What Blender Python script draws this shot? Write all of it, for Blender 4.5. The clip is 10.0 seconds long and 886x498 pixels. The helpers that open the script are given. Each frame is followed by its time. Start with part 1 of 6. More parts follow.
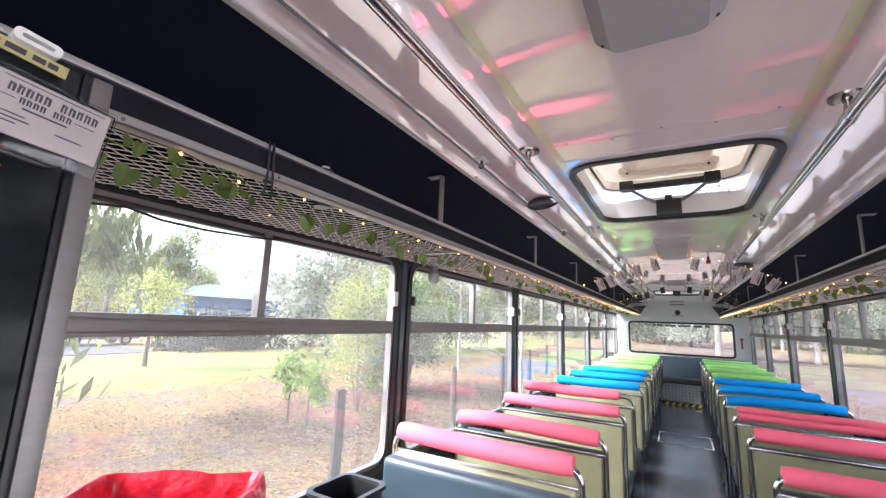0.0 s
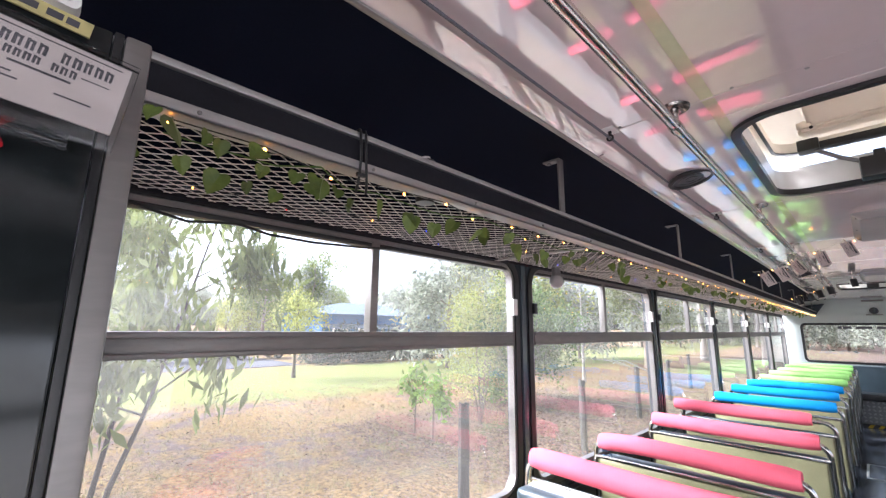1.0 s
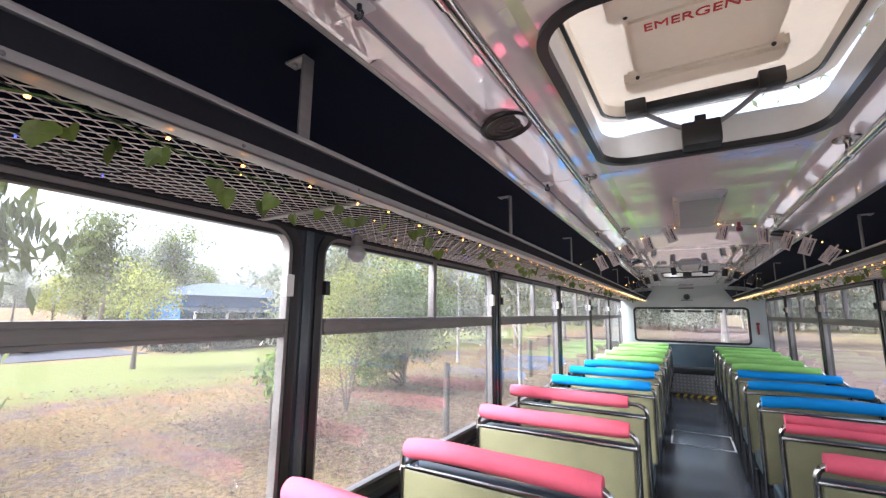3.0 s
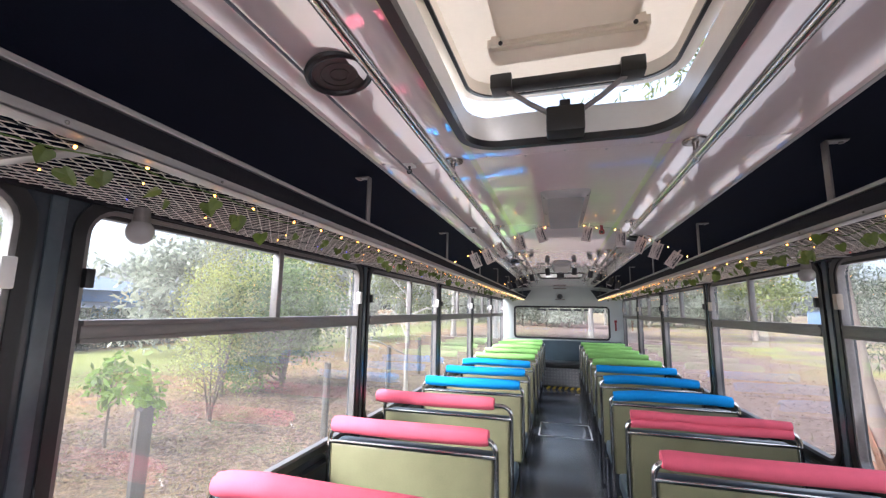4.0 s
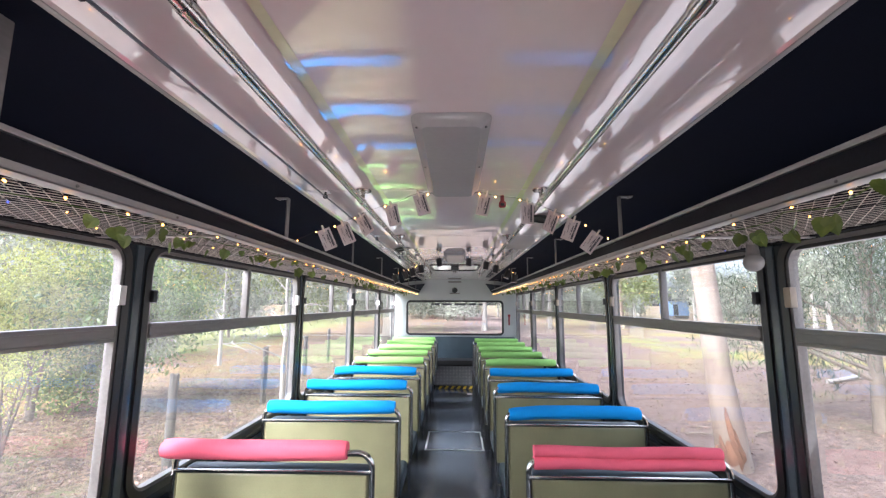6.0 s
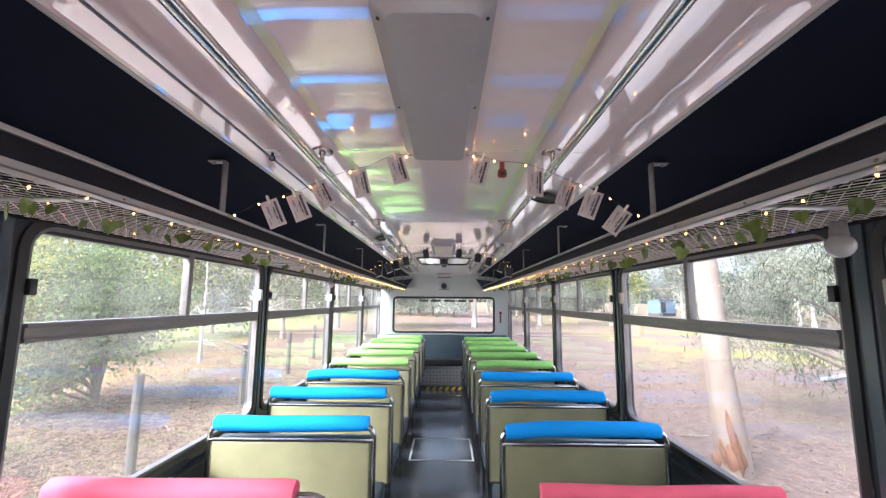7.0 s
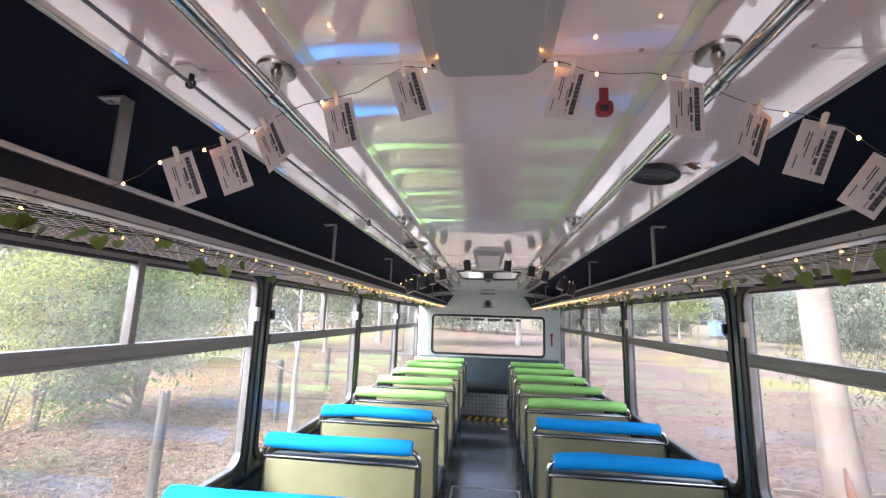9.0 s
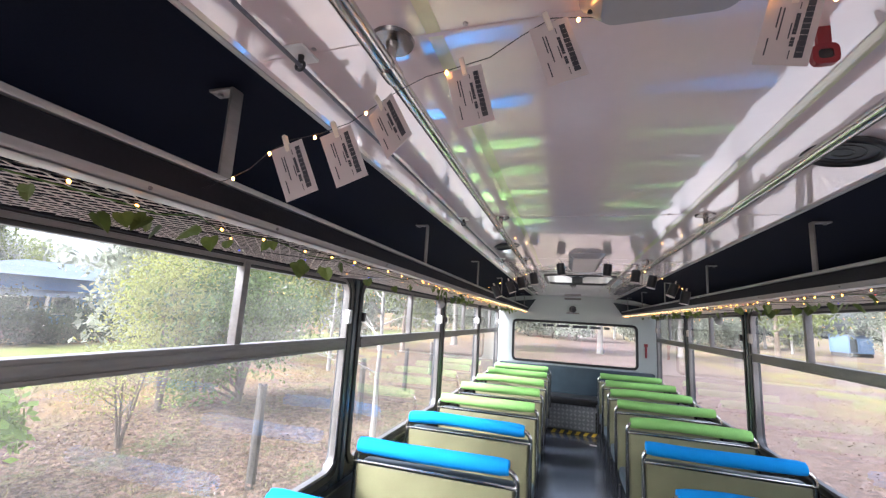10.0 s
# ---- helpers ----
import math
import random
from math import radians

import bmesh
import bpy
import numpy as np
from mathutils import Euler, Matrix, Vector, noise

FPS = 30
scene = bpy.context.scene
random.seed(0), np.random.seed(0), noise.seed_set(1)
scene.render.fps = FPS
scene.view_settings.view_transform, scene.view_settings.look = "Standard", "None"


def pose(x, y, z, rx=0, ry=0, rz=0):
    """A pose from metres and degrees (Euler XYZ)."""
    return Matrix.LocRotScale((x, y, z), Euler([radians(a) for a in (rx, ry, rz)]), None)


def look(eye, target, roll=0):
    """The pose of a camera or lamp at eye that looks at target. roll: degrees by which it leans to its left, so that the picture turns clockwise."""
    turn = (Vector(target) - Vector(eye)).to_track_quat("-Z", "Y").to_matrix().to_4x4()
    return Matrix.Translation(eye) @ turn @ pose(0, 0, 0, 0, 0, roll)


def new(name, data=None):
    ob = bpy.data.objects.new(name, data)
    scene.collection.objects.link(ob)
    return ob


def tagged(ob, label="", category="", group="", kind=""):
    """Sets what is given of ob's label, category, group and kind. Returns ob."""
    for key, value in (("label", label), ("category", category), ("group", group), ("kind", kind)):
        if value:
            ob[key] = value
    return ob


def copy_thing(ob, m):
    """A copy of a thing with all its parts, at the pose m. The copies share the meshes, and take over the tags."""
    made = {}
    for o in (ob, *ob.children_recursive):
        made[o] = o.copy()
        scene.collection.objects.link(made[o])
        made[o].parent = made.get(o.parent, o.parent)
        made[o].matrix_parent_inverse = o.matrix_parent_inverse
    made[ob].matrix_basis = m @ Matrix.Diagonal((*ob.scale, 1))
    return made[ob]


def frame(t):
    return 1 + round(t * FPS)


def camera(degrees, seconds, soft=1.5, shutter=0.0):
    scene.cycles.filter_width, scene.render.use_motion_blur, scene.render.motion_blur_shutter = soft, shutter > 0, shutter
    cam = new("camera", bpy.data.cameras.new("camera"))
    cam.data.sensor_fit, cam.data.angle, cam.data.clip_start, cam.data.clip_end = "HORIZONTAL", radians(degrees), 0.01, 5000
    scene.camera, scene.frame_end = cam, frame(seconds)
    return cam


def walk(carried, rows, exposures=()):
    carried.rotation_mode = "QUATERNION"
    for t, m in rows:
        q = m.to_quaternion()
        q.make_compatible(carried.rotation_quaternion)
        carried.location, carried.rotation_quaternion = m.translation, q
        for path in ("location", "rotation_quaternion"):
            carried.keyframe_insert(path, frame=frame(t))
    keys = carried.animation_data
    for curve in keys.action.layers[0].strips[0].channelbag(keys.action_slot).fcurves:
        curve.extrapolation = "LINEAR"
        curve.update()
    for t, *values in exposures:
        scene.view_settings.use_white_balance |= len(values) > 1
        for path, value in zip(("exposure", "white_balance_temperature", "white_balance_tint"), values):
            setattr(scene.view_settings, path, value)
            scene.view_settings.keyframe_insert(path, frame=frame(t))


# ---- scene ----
cam = camera(94.5, 10.0, soft=1.3)
PATH = [
    (0, (0.017, -0.034, 1.449), (-0.969, 1.673, 1.791), 2.3),
    (0.5, (-0.1, 0.055, 1.447), (-1.314, 1.608, 1.787), 1.3),
    (1, (-0.109, 0.108, 1.449), (-1.514, 1.48, 1.827), 0.6),
    (1.5, (-0.067, 0.247, 1.451), (-1.566, 1.51, 1.848), -0.0),
    (2, (-0.061, 0.356, 1.452), (-1.522, 1.672, 1.817), 0.3),
    (2.5, (-0.089, 0.537, 1.456), (-1.334, 2.067, 1.787), 0.6),
    (2.9, (-0.103, 0.658, 1.461), (-1.168, 2.327, 1.748), 1.1),
    (3, (-0.09, 0.698, 1.461), (-1.084, 2.407, 1.765), 0.6),
    (3.2, (-0.04, 0.75, 1.455), (-0.937, 2.513, 1.75), 0.6),
    (4.3, (-0.029, 1.097, 1.478), (-0.45, 3.029, 1.777), 0.7),
    (4.5, (-0.017, 1.163, 1.478), (-0.374, 3.109, 1.771), 0.6),
    (5, (0.084, 1.36, 1.469), (-0.137, 3.327, 1.757), 0.5),
    (5.5, (0.072, 1.558, 1.477), (-0.052, 3.536, 1.745), 0.3),
    (6, (0.021, 1.798, 1.51), (-0.044, 3.779, 1.781), 0.2),
    (6.2, (-0.03, 1.88, 1.513), (-0.026, 3.863, 1.773), 0.6),
    (7.3, (0.048, 2.358, 1.506), (0.024, 4.341, 1.761), 0.4),
    (7.5, (0.022, 2.469, 1.511), (-0.003, 4.452, 1.772), 0.3),
    (8, (0.056, 2.618, 1.538), (-0.015, 4.596, 1.829), 0.6),
    (8.5, (0.103, 2.732, 1.566), (-0.042, 4.702, 1.88), 1.4),
    (9, (0.015, 2.857, 1.559), (-0.213, 4.817, 1.883), 1.8),
    (9.5, (-0.088, 2.954, 1.571), (-0.513, 4.882, 1.894), 3.0),
    (10, (-0.112, 2.975, 1.572), (-0.691, 4.862, 1.894), 3.4),
]
EV = 2.3
walk(cam, [(t, look(eye, target, roll)) for t, eye, target, roll in PATH], exposures=((0.0, EV + 0.22, 5600, 12), (1.0, EV + 0.02, 5600, 12), (2.0, EV - 0.10, 5600, 12), (3.0, EV - 0.16, 5600, 12), (4.5, EV - 0.06, 5600, 12), (6.0, EV + 0.12, 5600, 12), (7.5, EV + 0.34, 5600, 12), (8.5, EV + 0.26, 5600, 12), (10.0, EV + 0.06, 5600, 12)))

# ---------------------------------------------------------------- light
SUN_EL, SUN_AZ = radians(41), radians(233)
world = bpy.data.worlds.new("world")
scene.world = world
world.use_nodes = True
wn = world.node_tree
sky = wn.nodes.new("ShaderNodeTexSky")
sky.sky_type = "NISHITA"
sky.sun_disc = False
sky.sun_elevation, sky.sun_rotation = SUN_EL, SUN_AZ
sky.air_density, sky.dust_density, sky.ozone_density = 1.0, 6.0, 1.0
hsv = wn.nodes.new("ShaderNodeHueSaturation")
hsv.inputs["Saturation"].default_value = 0.45
wn.links.new(sky.outputs[0], hsv.inputs["Color"])
wn.links.new(hsv.outputs[0], wn.nodes["Background"].inputs[0])
wn.nodes["Background"].inputs[1].default_value = 0.15

sun_data = bpy.data.lights.new("sun", "SUN")
sun_data.energy, sun_data.angle, sun_data.color = 1.45, radians(18), (1.0, 0.92, 0.83)
sun = new("sun", sun_data)
sun.matrix_world = look((0, 0, 0), (-math.sin(SUN_AZ) * math.cos(SUN_EL), -math.cos(SUN_AZ) * math.cos(SUN_EL), -math.sin(SUN_EL)))

# added fill lamps outside the windows, standing in for skylight; strongest at front right
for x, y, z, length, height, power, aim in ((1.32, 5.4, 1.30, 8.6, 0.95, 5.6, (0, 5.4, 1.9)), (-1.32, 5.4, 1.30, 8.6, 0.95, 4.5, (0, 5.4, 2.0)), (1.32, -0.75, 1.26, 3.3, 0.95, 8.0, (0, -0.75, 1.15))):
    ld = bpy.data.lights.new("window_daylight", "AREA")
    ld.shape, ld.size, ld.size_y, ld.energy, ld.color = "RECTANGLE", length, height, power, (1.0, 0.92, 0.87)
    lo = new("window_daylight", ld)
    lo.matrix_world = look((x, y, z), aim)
# added fill lamp at the unseen windscreen, brightens the seat backs
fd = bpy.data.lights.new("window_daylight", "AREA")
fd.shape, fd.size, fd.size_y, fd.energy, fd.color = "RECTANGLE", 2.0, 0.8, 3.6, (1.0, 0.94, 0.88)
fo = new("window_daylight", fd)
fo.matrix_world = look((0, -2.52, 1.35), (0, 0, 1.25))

# ---------------------------------------------------------------- materials


def material(name, base, rough=0.5, metal=0.0, vary=0.12, scale=8.0, fine=60.0, bump=0.0, bump_scale=None, second=None, spec=0.5, coat=0.0, obj_random=0.0, stretch=(1, 1, 1), rough_vary=0.1):
    """Principled surface with two scales of colour variation, uneven gloss and a fine relief."""
    m = bpy.data.materials.new(name)
    m.use_nodes = True
    n, l = m.node_tree.nodes, m.node_tree.links
    p = n["Principled BSDF"]
    tc = n.new("ShaderNodeTexCoord")
    mp = n.new("ShaderNodeMapping")
    mp.inputs["Scale"].default_value = stretch
    l.new(tc.outputs["Object"], mp.inputs["Vector"])
    a, b = n.new("ShaderNodeTexNoise"), n.new("ShaderNodeTexNoise")
    a.inputs["Scale"].default_value, b.inputs["Scale"].default_value = scale, fine
    a.inputs["Detail"].default_value, b.inputs["Detail"].default_value = 4, 5
    for t in (a, b):
        l.new(mp.outputs[0], t.inputs["Vector"])
    ad = n.new("ShaderNodeMath")
    ad.operation = "MULTIPLY_ADD"
    l.new(b.outputs["Fac"], ad.inputs[0])
    ad.inputs[1].default_value = 0.45
    l.new(a.outputs["Fac"], ad.inputs[2])
    mr = n.new("ShaderNodeMapRange")
    mr.inputs["From Min"].default_value, mr.inputs["From Max"].default_value = 0.45, 1.0
    l.new(ad.outputs[0], mr.inputs["Value"])
    mix = n.new("ShaderNodeMix")
    mix.data_type = "RGBA"
    l.new(mr.outputs[0], mix.inputs["Factor"])
    lo = second if second else tuple(c * (1 - vary) for c in base)
    hi = base if second else tuple(min(1, c * (1 + vary)) for c in base)
    mix.inputs["A"].default_value, mix.inputs["B"].default_value = (*lo, 1), (*hi, 1)
    out = mix.outputs["Result"]
    if obj_random:
        oi = n.new("ShaderNodeObjectInfo")
        hs = n.new("ShaderNodeHueSaturation")
        r = n.new("ShaderNodeMapRange")
        r.inputs["To Min"].default_value, r.inputs["To Max"].default_value = 1 - obj_random, 1 + obj_random
        l.new(oi.outputs["Random"], r.inputs["Value"])
        l.new(r.outputs[0], hs.inputs["Value"])
        l.new(out, hs.inputs["Color"])
        out = hs.outputs[0]
    l.new(out, p.inputs["Base Color"])
    rr = n.new("ShaderNodeMapRange")
    rr.inputs["To Min"].default_value, rr.inputs["To Max"].default_value = max(0, rough * (1 - rough_vary)), min(1, rough * (1 + rough_vary) + 0.01)
    l.new(a.outputs["Fac"], rr.inputs["Value"])
    l.new(rr.outputs[0], p.inputs["Roughness"])
    p.inputs["Metallic"].default_value = metal
    p.inputs["Specular IOR Level"].default_value = spec
    p.inputs["Coat Weight"].default_value = coat
    if bump:
        bt = n.new("ShaderNodeTexNoise")
        bt.inputs["Scale"].default_value = bump_scale or fine
        bt.inputs["Detail"].default_value = 3
        l.new(mp.outputs[0], bt.inputs["Vector"])
        bn = n.new("ShaderNodeBump")
        bn.inputs["Strength"].default_value, bn.inputs["Distance"].default_value = bump, 0.01
        l.new(bt.outputs["Fac"], bn.inputs["Height"])
        l.new(bn.outputs[0], p.inputs["Normal"])
    return m


def glow(name, colour, strength):
    m = bpy.data.materials.new(name)
    m.use_nodes = True
    p = m.node_tree.nodes["Principled BSDF"]
    p.inputs["Base Color"].default_value = (*colour, 1)
    p.inputs["Emission Color"].default_value = (*colour, 1)
    p.inputs["Emission Strength"].default_value = strength
    return m


def glass(name, tint, dust, ior=1.47):
    """Clear pane with a film of dust and Fresnel gloss."""
    m = bpy.data.materials.new(name)
    m.use_nodes = True
    n, l = m.node_tree.nodes, m.node_tree.links
    n.remove(n["Principled BSDF"])
    tr, gl, df = n.new("ShaderNodeBsdfTransparent"), n.new("ShaderNodeBsdfGlossy"), n.new("ShaderNodeBsdfTranslucent")
    tr.inputs[0].default_value = (*tint, 1)
    gl.inputs["Roughness"].default_value = 0.02
    df.inputs[0].default_value = (0.8, 0.78, 0.75, 1)
    tc, tx, mr = n.new("ShaderNodeTexCoord"), n.new("ShaderNodeTexNoise"), n.new("ShaderNodeMapRange")
    tx.inputs["Scale"].default_value, tx.inputs["Detail"].default_value = 2.5, 6
    l.new(tc.outputs["Object"], tx.inputs["Vector"])
    mr.inputs["From Min"].default_value, mr.inputs["From Max"].default_value = 0.3, 0.75
    mr.inputs["To Min"].default_value, mr.inputs["To Max"].default_value = dust * 0.5, dust * 1.5
    l.new(tx.outputs["Fac"], mr.inputs["Value"])
    m1, m2, fr = n.new("ShaderNodeMixShader"), n.new("ShaderNodeMixShader"), n.new("ShaderNodeFresnel")
    fr.inputs["IOR"].default_value = ior
    l.new(mr.outputs[0], m1.inputs[0])
    l.new(tr.outputs[0], m1.inputs[1])
    l.new(df.outputs[0], m1.inputs[2])
    l.new(fr.outputs[0], m2.inputs[0])
    l.new(m1.outputs[0], m2.inputs[1])
    l.new(gl.outputs[0], m2.inputs[2])
    l.new(m2.outputs[0], n["Material Output"].inputs[0])
    return m


M_CEIL = material("ceiling_laminate", (0.88, 0.755, 0.745), 0.16, coat=1.0, vary=0.04, scale=1.2, fine=30, bump=0.006, bump_scale=2.0, spec=0.5, rough_vary=0.4)
M_CEIL.node_tree.nodes["Principled BSDF"].inputs["Coat IOR"].default_value = 2.9
M_CEIL.node_tree.nodes["Principled BSDF"].inputs["Coat Roughness"].default_value = 0.02


def ripple(m, stretch, depth):
    """Slow waves of a sheet that is not quite flat, seen in its lacquer."""
    n, l = m.node_tree.nodes, m.node_tree.links
    tc, mp, tx, bp = n.new("ShaderNodeTexCoord"), n.new("ShaderNodeMapping"), n.new("ShaderNodeTexNoise"), n.new("ShaderNodeBump")
    mp.inputs["Scale"].default_value = stretch
    tx.inputs["Scale"].default_value, tx.inputs["Detail"].default_value = 1.0, 1.0
    bp.inputs["Strength"].default_value, bp.inputs["Distance"].default_value = 1.0, depth
    l.new(tc.outputs["Object"], mp.inputs["Vector"])
    l.new(mp.outputs[0], tx.inputs["Vector"])
    l.new(tx.outputs["Fac"], bp.inputs["Height"])
    l.new(bp.outputs[0], m.node_tree.nodes["Principled BSDF"].inputs["Coat Normal"])


ripple(M_CEIL, (2.2, 4.5, 1.0), 0.0019)
M_LIME = material("faded_lime_paint", (0.72, 0.71, 0.47), 0.12, vary=0.10, scale=3, fine=40, coat=0.8)
M_CEILBOX = material("ceiling_box_plastic", (0.36, 0.35, 0.345), 0.22, vary=0.06, scale=3, bump=0.02)
M_COVE = material("cove_vinyl", (0.0055, 0.0072, 0.0155), 0.8, vary=0.3, scale=3, fine=200, bump=0.08, bump_scale=300, spec=0.05)
M_BOARD = material("rack_board", (0.012, 0.012, 0.016), 0.7, vary=0.3, scale=6, fine=120, bump=0.05, spec=0.15)
M_ALU = material("aluminium", (0.36, 0.35, 0.34), 0.42, metal=0.7, vary=0.12, scale=10, fine=150, bump=0.03, stretch=(1, 0.15, 1), rough_vary=0.25)
M_ALU_DULL = material("weathered_aluminium", (0.21, 0.197, 0.19), 0.42, metal=0.5, vary=0.25, scale=6, fine=90, bump=0.05, stretch=(1, 0.2, 1), rough_vary=0.3)
M_CHROME = material("chrome", (0.56, 0.54, 0.52), 0.19, metal=1.0, vary=0.05, scale=15, fine=120, rough_vary=0.6)
M_FLANGE = material("bronzed_chrome", (0.34, 0.31, 0.29), 0.22, metal=1.0, vary=0.1, scale=15)
M_STEEL = material("steel_mesh", (0.74, 0.69, 0.64), 0.42, metal=0.25, vary=0.15, scale=20)
M_RUBBER = material("black_rubber", (0.010, 0.010, 0.011), 0.38, vary=0.3, scale=20, fine=150, bump=0.04)
M_PILLAR = material("dark_pillar_paint", (0.030, 0.037, 0.045), 0.24, vary=0.25, scale=5, fine=90, bump=0.03)
# lighter than the pillar paint: the highlight is put into this colour
M_PILLARLIGHT = material("pillar_highlight_paint", (0.07, 0.09, 0.105), 0.22, vary=0.15, scale=6, fine=70, bump=0.02)
M_WALLLOW = material("dark_wall_vinyl", (0.028, 0.036, 0.046), 0.5, vary=0.25, scale=4, fine=150, bump=0.06)
M_FLOOR = material("floor_vinyl", (0.034, 0.041, 0.056), 0.19, vary=0.35, scale=2.5, fine=120, bump=0.05, bump_scale=220, rough_vary=0.45)
M_OLIVE = material("olive_vinyl", (0.235, 0.225, 0.125), 0.30, vary=0.16, scale=5, fine=180, bump=0.06, bump_scale=260, obj_random=0.08, rough_vary=0.3)
M_SLATE = material("slate_blue_vinyl", (0.040, 0.060, 0.076), 0.34, vary=0.2, scale=5, fine=160, bump=0.10, bump_scale=14, obj_random=0.08)
M_PINK = material("pink_foam", (0.85, 0.15, 0.22), 0.85, vary=0.08, scale=9, fine=260, bump=0.10, bump_scale=400, spec=0.2, obj_random=0.06)
M_BLUE = material("blue_foam", (0.025, 0.31, 0.80), 0.85, vary=0.08, scale=9, fine=260, bump=0.10, bump_scale=400, spec=0.2, obj_random=0.05)
M_GREEN = material("green_foam", (0.34, 0.66, 0.19), 0.85, vary=0.08, scale=9, fine=260, bump=0.10, bump_scale=400, spec=0.2, obj_random=0.05)
M_WHITE = material("white_plastic", (0.78, 0.77, 0.74), 0.35, vary=0.05, scale=6, bump=0.01)
M_LATCH = material("tan_plastic", (0.42, 0.35, 0.27), 0.5, vary=0.12, scale=12)
M_LID = material("translucent_lid", (0.72, 0.67, 0.60), 0.5, vary=0.08, scale=4, fine=60, bump=0.04)
_n, _l = M_LID.node_tree.nodes, M_LID.node_tree.links
_t, _m = _n.new("ShaderNodeBsdfTranslucent"), _n.new("ShaderNodeMixShader")
_t.inputs[0].default_value = (0.78, 0.72, 0.64, 1)
_m.inputs[0].default_value = 0.42
_l.new(_n["Principled BSDF"].outputs[0], _m.inputs[1])
_l.new(_t.outputs[0], _m.inputs[2])
_l.new(_m.outputs[0], _n["Material Output"].inputs[0])
M_CREAM = material("cream_lid", (0.74, 0.66, 0.55), 0.5, vary=0.1, scale=4, fine=60, bump=0.04)
M_REARWALL = material("rear_panel_paint", (0.50, 0.54, 0.53), 0.35, vary=0.06, scale=2, bump=0.02)
M_BLACK = material("black_plastic", (0.014, 0.014, 0.015), 0.35, vary=0.2, scale=20)
M_PANELGLOSS = material("black_gloss_panel", (0.016, 0.019, 0.020), 0.10, vary=0.4, scale=3, fine=40, spec=0.35, rough_vary=0.8)
M_CARD = material("white_card", (0.54, 0.48, 0.465), 0.45, vary=0.04, scale=20)
M_CARDBACK = material("black_card", (0.02, 0.02, 0.022), 0.4, vary=0.2, scale=20)
M_INK = material("ink", (0.05, 0.05, 0.06), 0.6, vary=0.1)
M_REDINK = material("red_lettering", (0.55, 0.03, 0.03), 0.5, vary=0.1)
M_HAZARD = material("yellow_paint", (0.55, 0.38, 0.03), 0.5, vary=0.3, scale=20)
M_DARKRED = material("dark_red_plastic", (0.22, 0.012, 0.018), 0.35, vary=0.15, scale=10)
M_RED = material("red_plastic", (0.50, 0.015, 0.025), 0.3, vary=0.15, scale=10)
M_REDBAG = material("red_bin_bag", (0.60, 0.02, 0.04), 0.22, vary=0.25, scale=10, fine=40, bump=0.9, bump_scale=26)
M_STRIP = material("worn_alloy_strip", (0.50, 0.50, 0.52), 0.6, metal=0.0, vary=0.2, scale=12, fine=90)
M_CHEQUER = material("chequer_plate", (0.30, 0.31, 0.32), 0.35, metal=0.5, vary=0.15, scale=8)
M_LEAF = material("ivy_leaf", (0.17, 0.225, 0.045), 0.5, second=(0.085, 0.13, 0.022), scale=30, fine=90, obj_random=0.35)
M_STEM = material("ivy_stem", (0.08, 0.14, 0.03), 0.6)
M_WIRE = material("dark_wire", (0.02, 0.02, 0.02), 0.5)
M_CORD = material("grey_bell_cord", (0.13, 0.13, 0.15), 0.6, vary=0.3, scale=200)
M_WARM = glow("warm_bulb", (1.0, 0.34, 0.04), 3.5)
M_DIODE = glow("warm_white_diode", (1.0, 0.70, 0.34), 1.6)
M_WARMER = glow("garland_bulb", (1.0, 0.34, 0.055), 9.0)
M_BLUEBULB = glow("blue_bulb", (0.08, 0.11, 1.0), 0.8)
M_REDBULB = glow("red_bulb", (1.0, 0.07, 0.06), 0.6)
M_GLASS = glass("window_glass", (0.93, 0.94, 0.945), 0.048, 1.6)
M_CLEAR = bpy.data.materials.new("clear_sheet")
M_CLEAR.use_nodes = True
_n = M_CLEAR.node_tree.nodes
_t = _n.new("ShaderNodeBsdfTransparent")
M_CLEAR.node_tree.links.new(_t.outputs[0], _n["Material Output"].inputs[0])
M_LABEL = material("faded_yellow_label", (0.42, 0.37, 0.16), 0.6, vary=0.2, scale=20, fine=80)
M_PERSPEX = glass("clear_perspex", (0.97, 0.97, 0.97), 0.01)
M_BARK = material("grey_bark", (0.20, 0.155, 0.12), 0.9, second=(0.10, 0.08, 0.065), scale=4, fine=30, bump=0.5, bump_scale=18, stretch=(1, 1, 0.25))
M_TWIG = material("dark_twig_bark", (0.085, 0.065, 0.055), 0.9, second=(0.04, 0.032, 0.028), scale=6, fine=40, bump=0.4, stretch=(1, 1, 0.3))
M_GUM = material("smooth_gum_bark", (0.33, 0.27, 0.225), 0.8, second=(0.22, 0.155, 0.115), scale=2.2, fine=14, bump=0.15, bump_scale=7, stretch=(1, 1, 0.35))
M_PALEBARK = material("pale_bark", (0.36, 0.33, 0.30), 0.85, second=(0.22, 0.195, 0.17), scale=3, fine=20, bump=0.3, stretch=(1, 1, 0.3))
M_OLDBARK = material("shed_orange_bark", (0.30, 0.15, 0.09), 0.9, second=(0.16, 0.09, 0.06), scale=5, fine=25, bump=0.4)
M_POST = material("weathered_timber", (0.10, 0.088, 0.08), 0.9, second=(0.055, 0.048, 0.043), scale=10, fine=60, bump=0.5, stretch=(1, 1, 0.15))


